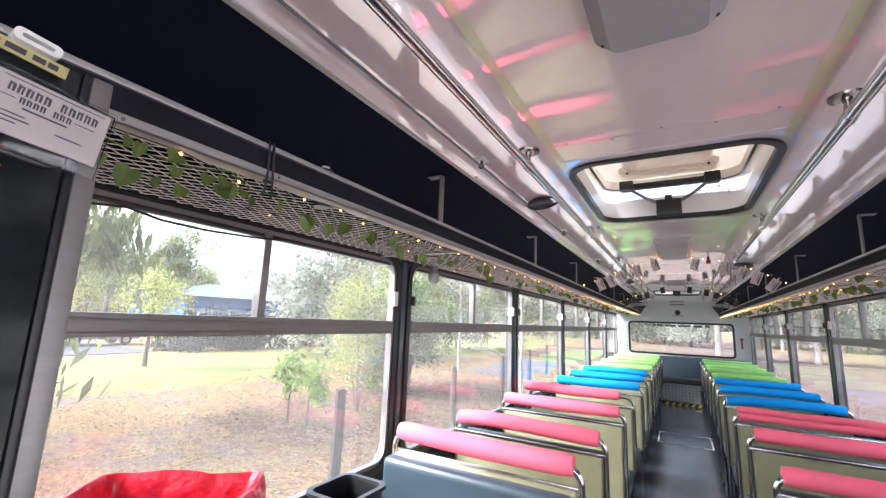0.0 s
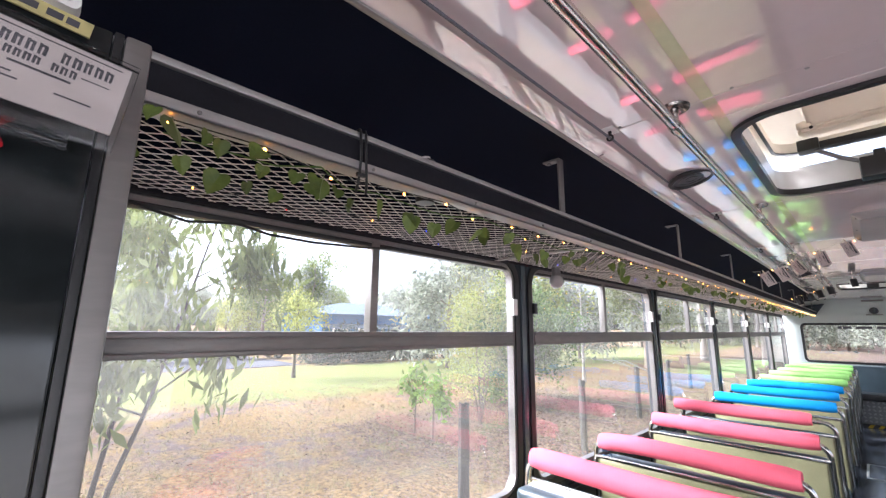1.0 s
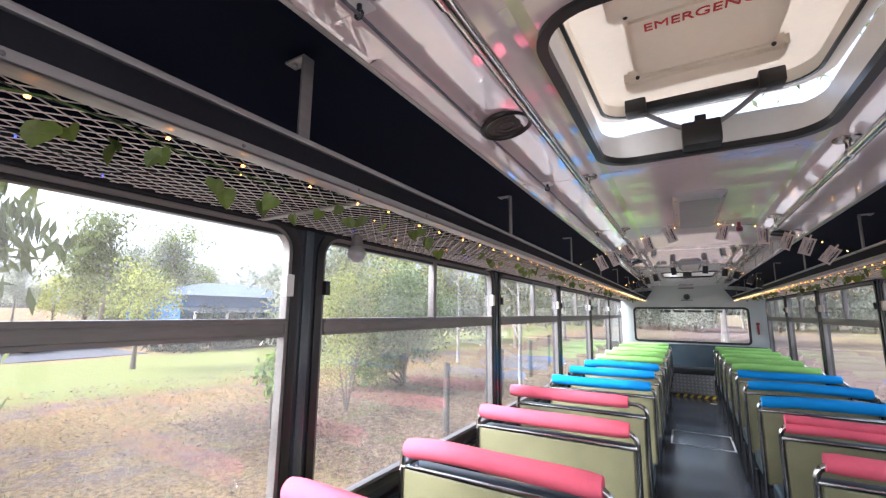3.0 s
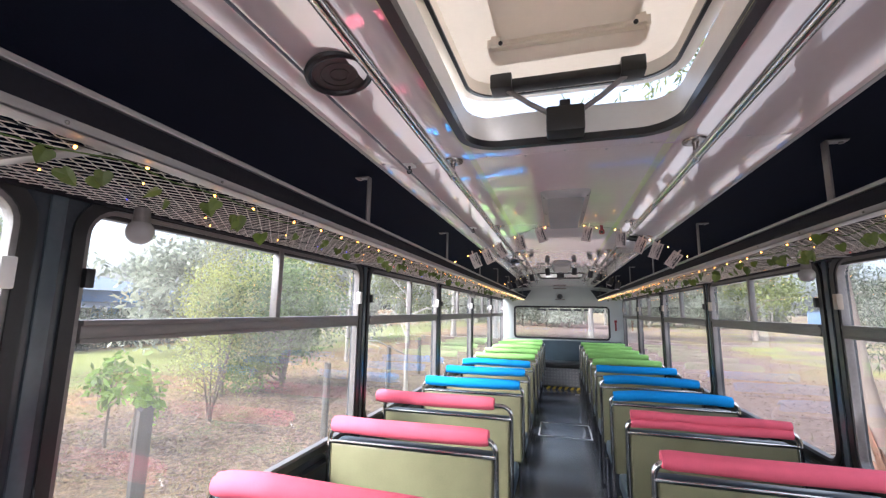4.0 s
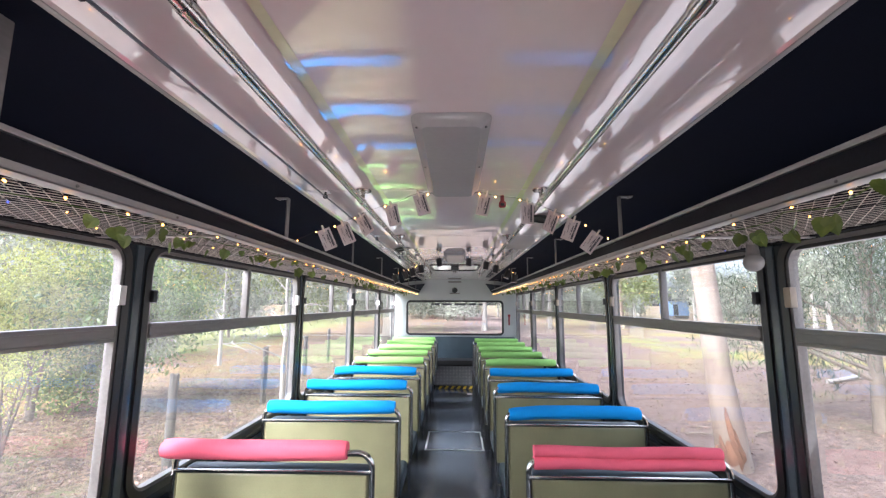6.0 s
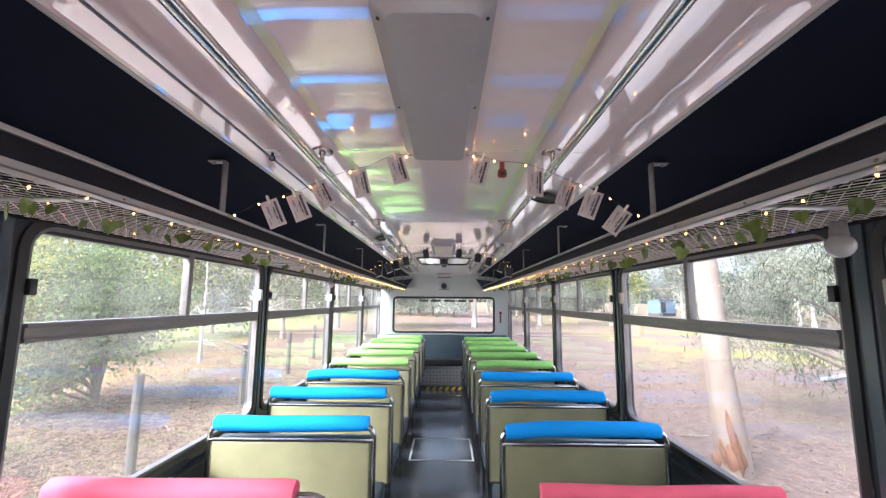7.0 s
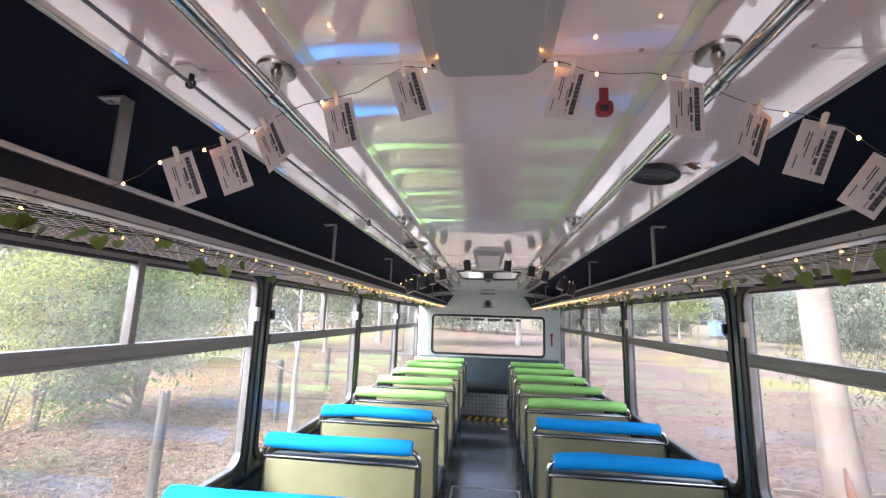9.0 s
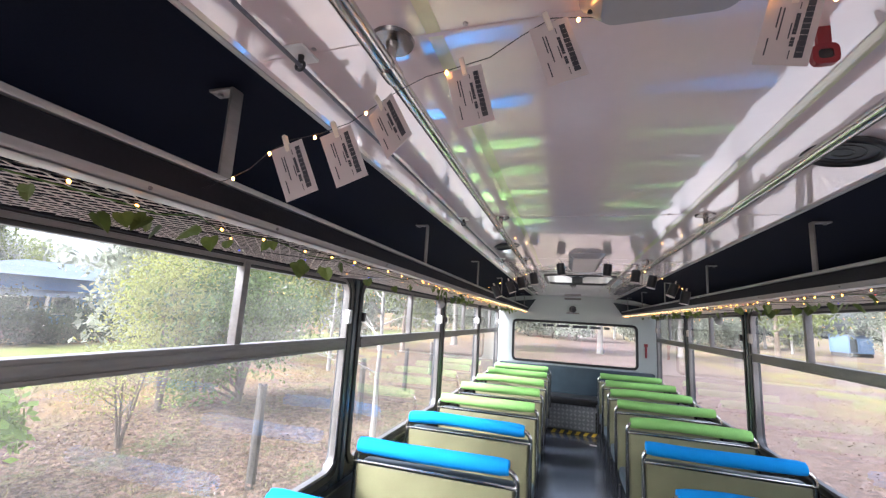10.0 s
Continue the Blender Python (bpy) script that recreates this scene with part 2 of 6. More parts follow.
def foliage(name, a, b, trans=0.5):
    m = material(name, a, 0.55, second=b, scale=0.9, fine=6, spec=0.3, obj_random=0.15)
    n, l = m.node_tree.nodes, m.node_tree.links
    p = n["Principled BSDF"]
    g = n.new("ShaderNodeNewGeometry")
    hs, r = n.new("ShaderNodeHueSaturation"), n.new("ShaderNodeMapRange")
    r.inputs["To Min"].default_value, r.inputs["To Max"].default_value = 0.55, 1.5
    l.new(g.outputs["Random Per Island"], r.inputs["Value"])
    src = p.inputs["Base Color"].links[0].from_socket
    l.new(r.outputs[0], hs.inputs["Value"])
    l.new(src, hs.inputs["Color"])
    l.new(hs.outputs[0], p.inputs["Base Color"])
    ts, mx = n.new("ShaderNodeBsdfTranslucent"), n.new("ShaderNodeMixShader")
    l.new(hs.outputs[0], ts.inputs[0])
    mx.inputs[0].default_value = trans
    l.new(p.outputs[0], mx.inputs[1])
    l.new(ts.outputs[0], mx.inputs[2])
    l.new(mx.outputs[0], n["Material Output"].inputs[0])
    return m


F_GUM = foliage("gum_leaves", (0.23, 0.255, 0.09), (0.12, 0.145, 0.055))
F_YELLOW = foliage("yellow_green_leaves", (0.42, 0.42, 0.13), (0.25, 0.275, 0.08))
F_DARK = foliage("dark_green_leaves", (0.165, 0.225, 0.075), (0.09, 0.135, 0.045), 0.42)
F_HEDGE = foliage("hedge_leaves", (0.055, 0.072, 0.045), (0.03, 0.042, 0.03))
F_BRIGHT = foliage("bright_green_leaves", (0.25, 0.36, 0.08), (0.16, 0.25, 0.05))
F_GREY = foliage("grey_green_leaves", (0.31, 0.325, 0.25), (0.21, 0.225, 0.175))
F_PINE = foliage("pine_needles", (0.070, 0.090, 0.048), (0.032, 0.046, 0.026), 0.25)
F_LITTER = foliage("dry_leaves", (0.23, 0.145, 0.085), (0.12, 0.075, 0.05), 0.1)
F_BARKLITTER = foliage("bark_litter", (0.20, 0.12, 0.085), (0.09, 0.055, 0.045), 0.05)
F_TUFT = foliage("dry_grass_blades", (0.30, 0.235, 0.12), (0.20, 0.18, 0.085), 0.3)


def ground_material():
    m = bpy.data.materials.new("yard_ground")
    m.use_nodes = True
    n, l = m.node_tree.nodes, m.node_tree.links
    p = n["Principled BSDF"]
    p.inputs["Roughness"].default_value = 0.95
    p.inputs["Specular IOR Level"].default_value = 0.1
    tc = n.new("ShaderNodeTexCoord")

    def noise_tex(scale, detail=6):
        t = n.new("ShaderNodeTexNoise")
        t.inputs["Scale"].default_value, t.inputs["Detail"].default_value = scale, detail
        l.new(tc.outputs["Object"], t.inputs["Vector"])
        return t.outputs["Fac"]

    def ramp(src, lo, hi):
        r = n.new("ShaderNodeMapRange")
        r.inputs["From Min"].default_value, r.inputs["From Max"].default_value = lo, hi
        l.new(src, r.inputs["Value"])
        return r.outputs[0]

    def mixc(f, a, b):
        x = n.new("ShaderNodeMix")
        x.data_type = "RGBA"
        l.new(f, x.inputs["Factor"])
        for s, v in (("A", a), ("B", b)):
            if isinstance(v, tuple):
                x.inputs[s].default_value = (*v, 1)
            else:
                l.new(v, x.inputs[s])
        return x.outputs["Result"]

    def math_(op, a, b):
        x = n.new("ShaderNodeMath")
        x.operation = op
        x.use_clamp = True
        for i, v in enumerate((a, b)):
            if isinstance(v, (int, float)):
                x.inputs[i].default_value = v
            else:
                l.new(v, x.inputs[i])
        return x.outputs[0]

    sep = n.new("ShaderNodeSeparateXYZ")
    l.new(tc.outputs["Object"], sep.inputs[0])
    wob = noise_tex(0.25, 4)
    xw = n.new("ShaderNodeMath")
    xw.operation = "MULTIPLY_ADD"
    l.new(wob, xw.inputs[0])
    xw.inputs[1].default_value = 7.0
    l.new(sep.outputs["X"], xw.inputs[2])
    straw = mixc(ramp(noise_tex(14, 8), 0.35, 0.65), (0.33, 0.215, 0.095), (0.145, 0.098, 0.050))
    dirt = mixc(ramp(noise_tex(9, 8), 0.35, 0.65), (0.20, 0.145, 0.124), (0.125, 0.092, 0.080))
    green = mixc(ramp(noise_tex(18, 8), 0.35, 0.65), (0.135, 0.175, 0.048), (0.215, 0.20, 0.075))
    patch = ramp(noise_tex(0.35, 5), 0.42, 0.58)
    left = mixc(patch, straw, mixc(ramp(noise_tex(1.7, 5), 0.4, 0.6), straw, dirt))
    lawn = math_("MULTIPLY", ramp(xw.outputs[0], -9.5, -11.5), ramp(xw.outputs[0], -22.0, -20.0))
    left = mixc(lawn, left, green)
    right = mixc(math_("MULTIPLY", ramp(noise_tex(0.2, 5), 0.45, 0.6), ramp(sep.outputs["X"], 7.0, 12.0)), dirt, mixc(ramp(noise_tex(3, 6), 0.4, 0.6), green, straw))
    shade = mixc(ramp(noise_tex(7, 8), 0.40, 0.60), (0.24, 0.165, 0.115), (0.095, 0.070, 0.056))
    shade = mixc(ramp(noise_tex(0.9, 5), 0.52, 0.68), shade, (0.150, 0.150, 0.075))
    yard = math_("MULTIPLY", ramp(sep.outputs["Y"], 3.5, 7.5), ramp(xw.outputs[0], -8.0, -4.5))
    left = mixc(yard, left, shade)
    col = mixc(ramp(xw.outputs[0], 1.0, 5.0), left, right)
    fine = mixc(ramp(noise_tex(60, 6), 0.3, 0.7), (0.72, 0.72, 0.72), (1.2, 1.2, 1.2))
    mul = n.new("ShaderNodeMix")
    mul.data_type, mul.blend_type = "RGBA", "MULTIPLY"
    mul.inputs["Factor"].default_value = 1.0
    l.new(col, mul.inputs["A"])
    l.new(fine, mul.inputs["B"])
    l.new(mul.outputs["Result"], p.inputs["Base Color"])
    bn = n.new("ShaderNodeBump")
    bn.inputs["Strength"].default_value, bn.inputs["Distance"].default_value = 0.8, 0.05
    l.new(noise_tex(25, 8), bn.inputs["Height"])
    l.new(bn.outputs[0], p.inputs["Normal"])
    return m


M_GROUND = ground_material()
M_DRIVE = material("grey_gravel", (0.10, 0.10, 0.115), 0.95, vary=0.2, scale=2, fine=30, bump=0.3, spec=0.02)
M_HOUSEBLUE = material("blue_wall", (0.06, 0.16, 0.34), 0.6, vary=0.08, scale=0.6)
M_ROOF = material("pale_metal_roof", (0.13, 0.16, 0.21), 0.85, vary=0.08, scale=0.5, spec=0.1)
M_CARWHITE = material("white_car_paint", (0.75, 0.76, 0.78), 0.2, vary=0.03, coat=0.5)
M_CARSILVER = material("silver_car_paint", (0.45, 0.46, 0.48), 0.25, metal=0.5, vary=0.05, coat=0.5)
M_DARKGLASS = material("dark_car_glass", (0.02, 0.025, 0.03), 0.08, vary=0.1)
M_SHED = material("pale_blue_shed", (0.13, 0.20, 0.32), 0.6, vary=0.08, scale=1)

# ---------------------------------------------------------------- mesh helpers


def mesh_of(name, bm):
    bmesh.ops.recalc_face_normals(bm, faces=bm.faces)
    me = bpy.data.meshes.new(name)
    bm.to_mesh(me)
    bm.free()
    return me


def smooth(me, angle=40):
    me.polygons.foreach_set("use_smooth", [True] * len(me.polygons))
    me.set_sharp_from_angle(angle=radians(angle))
    return me


def part(name, bm, mat, parent=None, label="", at=None):
    """One mesh object under a thing, a part or the scene."""
    me = bm if isinstance(bm, bpy.types.Mesh) else smooth(mesh_of(name, bm))
    if not me.materials:
        me.materials.append(mat)
    ob = new(name, me)
    if parent:
        ob.parent = parent
    if at is not None:
        ob.matrix_basis = at
    if label:
        tagged(ob, label)
    return ob


def thing(name, label, category, group="", kind="", at=None):
    ob = new(name)
    ob.empty_display_size = 0.05
    if at is not None:
        ob.matrix_basis = at
    return tagged(ob, label, category, group, kind)


def box(bm, x0, x1, y0, y1, z0, z1, bevel=0.0, seg=2):
    v = [bm.verts.new((x, y, z)) for x in (x0, x1) for y in (y0, y1) for z in (z0, z1)]
    fs = [bm.faces.new([v[i] for i in f]) for f in ((0, 1, 3, 2), (4, 6, 7, 5), (0, 4, 5, 1), (2, 3, 7, 6), (0, 2, 6, 4), (1, 5, 7, 3))]
    if bevel:
        es = list({e for f in fs for e in f.edges})
        bmesh.ops.bevel(bm, geom=es, offset=bevel, segments=seg, affect="EDGES", profile=0.6)
    return bm


def boxm(*a, **k):
    return box(bmesh.new(), *a, **k)


def tube(bm, pts, r, seg=10, closed=False, caps=True, flat=1.0):
    """A pipe along the points; r is a number or a list."""
    pts = [Vector(p) for p in pts]
    rings = []
    up = None
    for i, p in enumerate(pts):
        a = pts[i - 1] if (i or closed) else p
        b = pts[(i + 1) % len(pts)] if (i + 1 < len(pts) or closed) else p
        d = (b - a).normalized()
        if up is None:
            up = Vector((0, 0, 1)) if abs(d.z) < 0.9 else Vector((1, 0, 0))
        u = d.cross(up).normalized()
        w = u.cross(d).normalized()
        up = w
        rr = r[i] if isinstance(r, (list, tuple)) else r
        rings.append([bm.verts.new(p + (u * math.cos(t) + w * math.sin(t) * flat) * rr) for t in (2 * math.pi * k / seg for k in range(seg))])
    n = len(rings)
    for i in range(n if closed else n - 1):
        a, b = rings[i], rings[(i + 1) % n]
        for k in range(seg):
            bm.faces.new((a[k], a[(k + 1) % seg], b[(k + 1) % seg], b[k]))
    if caps and not closed:
        bm.faces.new(rings[0][::-1])
        bm.faces.new(rings[-1])
    return bm


def arc(c, r, a0, a1, n, ax0=0, ax1=2):
    """Points on an arc in the plane of two axes."""
    out = []
    for i in range(n + 1):
        t = radians(a0 + (a1 - a0) * i / n)
        p = list(c)
        p[ax0] += r * math.cos(t)
        p[ax1] += r * math.sin(t)
        out.append(tuple(p))
    return out


def rounded(u0, u1, v0, v1, r, k=6):
    """A rounded rectangle of 4 (k + 1) points, counter-clockwise from the upper right corner; r 0 gives plain corners of as many points."""
    pts = []
    for cu, cv, a in ((u1 - r, v1 - r, 0), (u0 + r, v1 - r, 90), (u0 + r, v0 + r, 180), (u1 - r, v0 + r, 270)):
        for i in range(k + 1):
            t = radians(a + 90 * i / k)
            pts.append((cu + r * math.cos(t), cv + r * math.sin(t)))
    return pts


def ring(bm, inner, outer, w0, w1, place):
    """A flat band between two loops, from depth w0 to w1; place(u, v, w) gives the point."""
    n = len(inner)
    A = [[bm.verts.new(place(u, v, w)) for u, v in loop] for loop, w in ((inner, w0), (outer, w0), (outer, w1), (inner, w1))]
    for a, b in ((0, 1), (1, 2), (2, 3), (3, 0)):
        for i in range(n):
            j = (i + 1) % n
            q = (A[a][i], A[a][j], A[b][j], A[b][i])
            bm.faces.new(q)
    bmesh.ops.remove_doubles(bm, verts=bm.verts, dist=0.0004)
    bmesh.ops.dissolve_degenerate(bm, edges=bm.edges, dist=0.0004)
    return bm


def fan(bm, loop, w0, w1, place):
    """A plate with the loop as its outline."""
    a = [bm.verts.new(place(u, v, w0)) for u, v in loop]
    b = [bm.verts.new(place(u, v, w1)) for u, v in loop]
    bm.faces.new(a)
    bm.faces.new(b[::-1])
    for i in range(len(loop)):
        j = (i + 1) % len(loop)
        bm.faces.new((a[i], b[i], b[j], a[j]))
    return bm


def ball(bm, c, r, u=8, v=6, squash=(1, 1, 1)):
    bmesh.ops.create_uvsphere(bm, u_segments=u, v_segments=v, radius=r, matrix=Matrix.Translation(c) @ Matrix.Diagonal((*squash, 1)))
    return bm


def pane(name, a, parent, toward):
    """A glass sheet: the gloss and dust lie on the face that looks along toward."""
    me = mesh_of(name, boxm(*a))
    me.materials.append(M_CLEAR)
    me.materials.append(M_GLASS)
    for f in me.polygons:
        f.material_index = 1 if f.normal.dot(Vector(toward)) > 0.9 else 0
    ob = part(name, me, M_GLASS, parent)
    ob.visible_shadow = False
    return ob


def cyl(bm, c, r, h, seg=20, r2=None, axis="z"):
    rot = {"z": Matrix(), "x": Matrix.Rotation(radians(90), 4, "Y"), "y": Matrix.Rotation(radians(-90), 4, "X")}[axis]
    bmesh.ops.create_cone(bm, cap_ends=True, segments=seg, radius1=r, radius2=r if r2 is None else r2, depth=h, matrix=Matrix.Translation(c) @ rot)
    return bm


# ---------------------------------------------------------------- plan of the bus (x across, y to the back, z up from the aisle floor)
HALF = 1.19            # inner face of the side walls
BACK, FRONT = 10.05, -2.55
BAY = 1.645
PILLARS = {-1: 1.670, 1: 1.705}
SILL, HEAD = 0.772, 1.752
TR0, TR1 = 1.385, 1.435
EDGE = 0.650           # where the white ceiling meets the dark cove
GROUND = -0.95


def zc(x):
    return 2.004 - 0.02 * max(0.0, abs(x) - 0.30)


# floor
floor = part("floor", boxm(-HALF - 0.05, HALF + 0.05, FRONT, BACK + 0.1, -0.06, 0.0), M_FLOOR)
tagged(floor, "worn dark grey vinyl aisle floor", "floor", kind="structure")

# side walls, bay by bay, with rounded window openings
for side, tag in ((-1, "left"), (1, "right")):
    wall = thing("wall_" + tag, "dark bus side wall with window bays", "wall", kind="structure")
    p0 = PILLARS[side]
    ks = range(-3, 5)
    ys = [p0 + BAY * k for k in ks]
    x_in = side * HALF

    def place(u, v, w, s=side):
        return (s * (HALF + w), u, v)

    part("lower_panel", boxm(*sorted((x_in, x_in + side * 0.06)), FRONT, BACK + 0.1, -0.05, SILL - 0.06), M_WALLLOW, wall)
    part("skirt", boxm(*sorted((x_in + side * 0.004, x_in + side * 0.056)), FRONT, BACK + 0.1, -0.68, -0.052), M_PILLAR, wall)
    part("header_panel", boxm(*sorted((x_in, x_in + side * 0.06)), FRONT, BACK + 0.1, HEAD + 0.05, 1.94), M_COVE, wall)
    part("sill_ledge", boxm(*sorted((x_in - side * 0.035, x_in + side * 0.004)), FRONT + 0.02, BACK - 0.02, SILL - 0.062, SILL - 0.045, 0.004), M_BLACK, wall, "black window ledge")
    for i, k in enumerate(list(ks) + [5]):
        y0 = max(FRONT, p0 + BAY * (k - 1)) if i else FRONT
        y1 = min(BACK + 0.1, p0 + BAY * k)
        if i == 0:
            y0 = max(FRONT, p0 + BAY * (k - 1))
        if y1 - y0 < 0.5:
            part("end_panel", boxm(*sorted((x_in, x_in + side * 0.06)), y0, y1, SILL - 0.06, HEAD + 0.05), M_PILLAR, wall)
            continue
        o0, o1 = y0 + 0.042, y1 - 0.042
        inner = rounded(o0, o1, SILL, HEAD, 0.10)
        part("window_bay", ring(bmesh.new(), inner, rounded(y0, y1, SILL - 0.06, HEAD + 0.05, 0.0), 0.0, 0.06, place), M_PILLAR, wall)
        win = thing("window_%s_%d" % (tag, i + 1), "bus window with aluminium transom and sliding top panes", "window", kind="structure")
        part("gasket", ring(bmesh.new(), rounded(o0 + 0.024, o1 - 0.024, SILL + 0.024, HEAD - 0.024, 0.08), rounded(o0 - 0.006, o1 + 0.006, SILL - 0.006, HEAD + 0.006, 0.105), -0.008, 0.012, place), M_RUBBER, win, "black rubber gasket")
        f0, f1 = o0 + 0.024, o1 - 0.024
        part("window_frame", ring(bmesh.new(), rounded(f0 + 0.013, f1 - 0.013, SILL + 0.037, HEAD - 0.037, 0.065), rounded(f0 - 0.004, f1 + 0.004, SILL + 0.02, HEAD - 0.02, 0.083), -0.002, 0.03, place), M_ALU_DULL, win, "dull aluminium frame")
        tb = bmesh.new()
        box(tb, *sorted((x_in - side * 0.006, x_in + side * 0.03)), f0 + 0.018, f1 - 0.018, TR0, TR1 - 0.012, 0.003)
        box(tb, *sorted((x_in - side * 0.014, x_in + side * 0.03)), f0 + 0.018, f1 - 0.018, TR1 - 0.014, TR1, 0.002)
        box(tb, *sorted((x_in - side * 0.010, x_in + side * 0.03)), f0 + 0.018, f1 - 0.018, TR0 - 0.008, TR0 + 0.004, 0.002)
        part("transom", tb, M_ALU_DULL, win)
        ym = (o0 + o1) / 2 + 0.012
        part("mullion", boxm(*sorted((x_in - side * 0.006, x_in + side * 0.028)), ym - 0.014, ym + 0.014, TR1 - 0.002, HEAD - 0.03, 0.003), M_ALU_DULL, win)
        part("channel", boxm(*sorted((x_in + side * 0.002, x_in + side * 0.03)), f0 + 0.02, f1 - 0.02, HEAD - 0.05, HEAD - 0.036, 0.002), M_BLACK, win)
        for nm, a, b, z0, z1, dx in (("lower_pane", f0 + 0.01, f1 - 0.01, SILL + 0.03, TR0 + 0.01, 0.024), ("sliding_pane", f0 + 0.01, ym + 0.01, TR1 - 0.01, HEAD - 0.03, 0.020), ("sliding_pane", ym - 0.01, f1 - 0.01, TR1 - 0.01, HEAD - 0.03, 0.012)):
            pane(nm, (*sorted((x_in + side * dx, x_in + side * (dx + 0.004))), a, b, z0, z1), win, (-side, 0, 0))
        lb = boxm(*sorted((x_in - side * 0.024, x_in + side * 0.0)), f1 - 0.034, f1 - 0.004, 1.505, 1.575, 0.004)
        part("latch", lb, M_WHITE if side < 0 else M_LATCH, win, "small pale plastic latch" if side < 0 else "small tan plastic latch")
        lb = boxm(*sorted((x_in - side * 0.020, x_in + side * 0.0)), f0 + 0.004, f0 + 0.026, 1.515, 1.565, 0.004)
        part("latch", lb, M_BLACK, win, "small black latch")

    for y in ys:
        # added strip, its lighter colour stands for the gloss line down the pillar
        pc = boxm(*sorted((x_in - side * 0.007, x_in + side * 0.002)), y - 0.017, y + 0.017, SILL - 0.04, HEAD + 0.03, 0.003)
        part("pillar_cover", pc, M_PILLARLIGHT, wall, "raised blue-grey strip painted as the pillar's highlight")

    # dark cove over the luggage rack
    cb = bmesh.new()
    prof = []
    for i in range(9):
        t = i / 8
        x = EDGE + (HALF - EDGE) * t
        z = zc(EDGE) - 0.004 + 0.004 * math.sin(math.pi * min(1.0, 1.3 * t)) - 0.085 * t ** 2.0
        prof.append((x, z))
    for y in (FRONT, BACK):
        for x, z in prof:
            cb.verts.new((side * x, y, z))
        for x, z in prof[::-1]:
            cb.verts.new((side * x, y, z + 0.02))
    cb.verts.ensure_lookup_table()
    n = len(prof) * 2
    for i in range(n):
        cb.faces.new([cb.verts[j] for j in (i, (i + 1) % n, n + (i + 1) % n, n + i)])
    cb.faces.new([cb.verts[j] for j in range(n)])
    cb.faces.new([cb.verts[n + j] for j in range(n)])
    tagged(part("cove_" + tag, cb, M_COVE), "black vinyl covered cove over the luggage rack", "ceiling", kind="structure")
    tb = boxm(*sorted((side * (EDGE - 0.005), side * (EDGE + 0.010))), FRONT, BACK, zc(EDGE) - 0.006, zc(EDGE) + 0.004, 0.003)
    tagged(part("trim_" + tag, tb, M_ALU), "thin aluminium trim along the ceiling edge", "trim", kind="structure")

# ceiling: glossy curved laminate with two hatch openings
HATCHES = (1.375, 6.83)
HX0, HX1, HLEN = -0.308, 0.314, 0.885
SEAMS = [-2.3, -1.126, 0.037, 1.20, 2.352, 3.515, 4.678, 5.84, 7.0, 8.165, 9.33]
ceil = bmesh.new()


def cell(bm, x0, x1, y0, y1, nx):
    xs = [x0 + (x1 - x0) * i / nx for i in range(nx + 1)]
    for a, b in zip(xs, xs[1:]):
        bm.faces.new([bm.verts.new((x, y, zc(x))) for x, y in ((a, y0), (b, y0), (b, y1), (a, y1))])


cuts = [FRONT]
for h in HATCHES:
    cuts += [h - 0.05, h + HLEN + 0.05]
cuts.append(BACK)
for i, (a, b) in enumerate(zip(cuts, cuts[1:])):
    if i % 2 == 0:
        cell(ceil, -EDGE, EDGE, a, b, 48)
    else:
        cell(ceil, -EDGE, -0.37, a, b, 9)
        cell(ceil, 0.37, EDGE, a, b, 9)
        inner, outer = rounded(HX0, HX1, a + 0.05, b - 0.05, 0.11, 8), rounded(-0.37, 0.37, a, b, 0.0, 8)
        vi = [ceil.verts.new((u, v, zc(u))) for u, v in inner]
        vo = [ceil.verts.new((u, v, zc(u))) for u, v in outer]
        for k in range(len(inner)):
            j = (k + 1) % len(inner)
            ceil.faces.new((vi[k], vi[j], vo[j], vo[k]))
bmesh.ops.remove_doubles(ceil, verts=ceil.verts, dist=0.0006)
bmesh.ops.dissolve_degenerate(ceil, edges=ceil.edges, dist=0.0006)
bmesh.ops.recalc_face_normals(ceil, faces=ceil.faces)
bmesh.ops.solidify(ceil, geom=ceil.faces[:], thickness=-0.006)
tagged(part("ceiling", ceil, M_CEIL), "glossy off-white curved laminate ceiling with panel joints", "ceiling", kind="structure")
for y in SEAMS:
    if any(h - 0.02 < y < h + HLEN + 0.02 for h in HATCHES):
        continue
    sb = bmesh.new()
    xs = [-EDGE + 0.02 + (2 * EDGE - 0.04) * i / 16 for i in range(17)]
    for a, b in zip(xs, xs[1:]):
        vs = [sb.verts.new((x, yy, zc(x) - 0.0009)) for x, yy in ((a, y - 0.004), (b, y - 0.004), (b, y + 0.004), (a, y + 0.004))]
        sb.faces.new(vs)
    bmesh.ops.remove_doubles(sb, verts=sb.verts, dist=0.0006)
    bmesh.ops.solidify(sb, geom=sb.faces[:], thickness=0.0006)
    strip = tagged(part("trim_ceiling_joint", sb, M_CEIL), "off-white cover strip over a ceiling joint", "trim", kind="structure")
    sc = smooth(mesh_of("screw", ball(bmesh.new(), (0, 0, 0), 0.0045, 8, 5, (1, 1, 0.5))))
    for i in range(9):
        x = -0.52 + 0.13 * i
        part("screw", sc, M_ALU, strip, at=Matrix.Translation((x, y + (0.012 if i % 2 else -0.012), zc(x) - 0.001)))

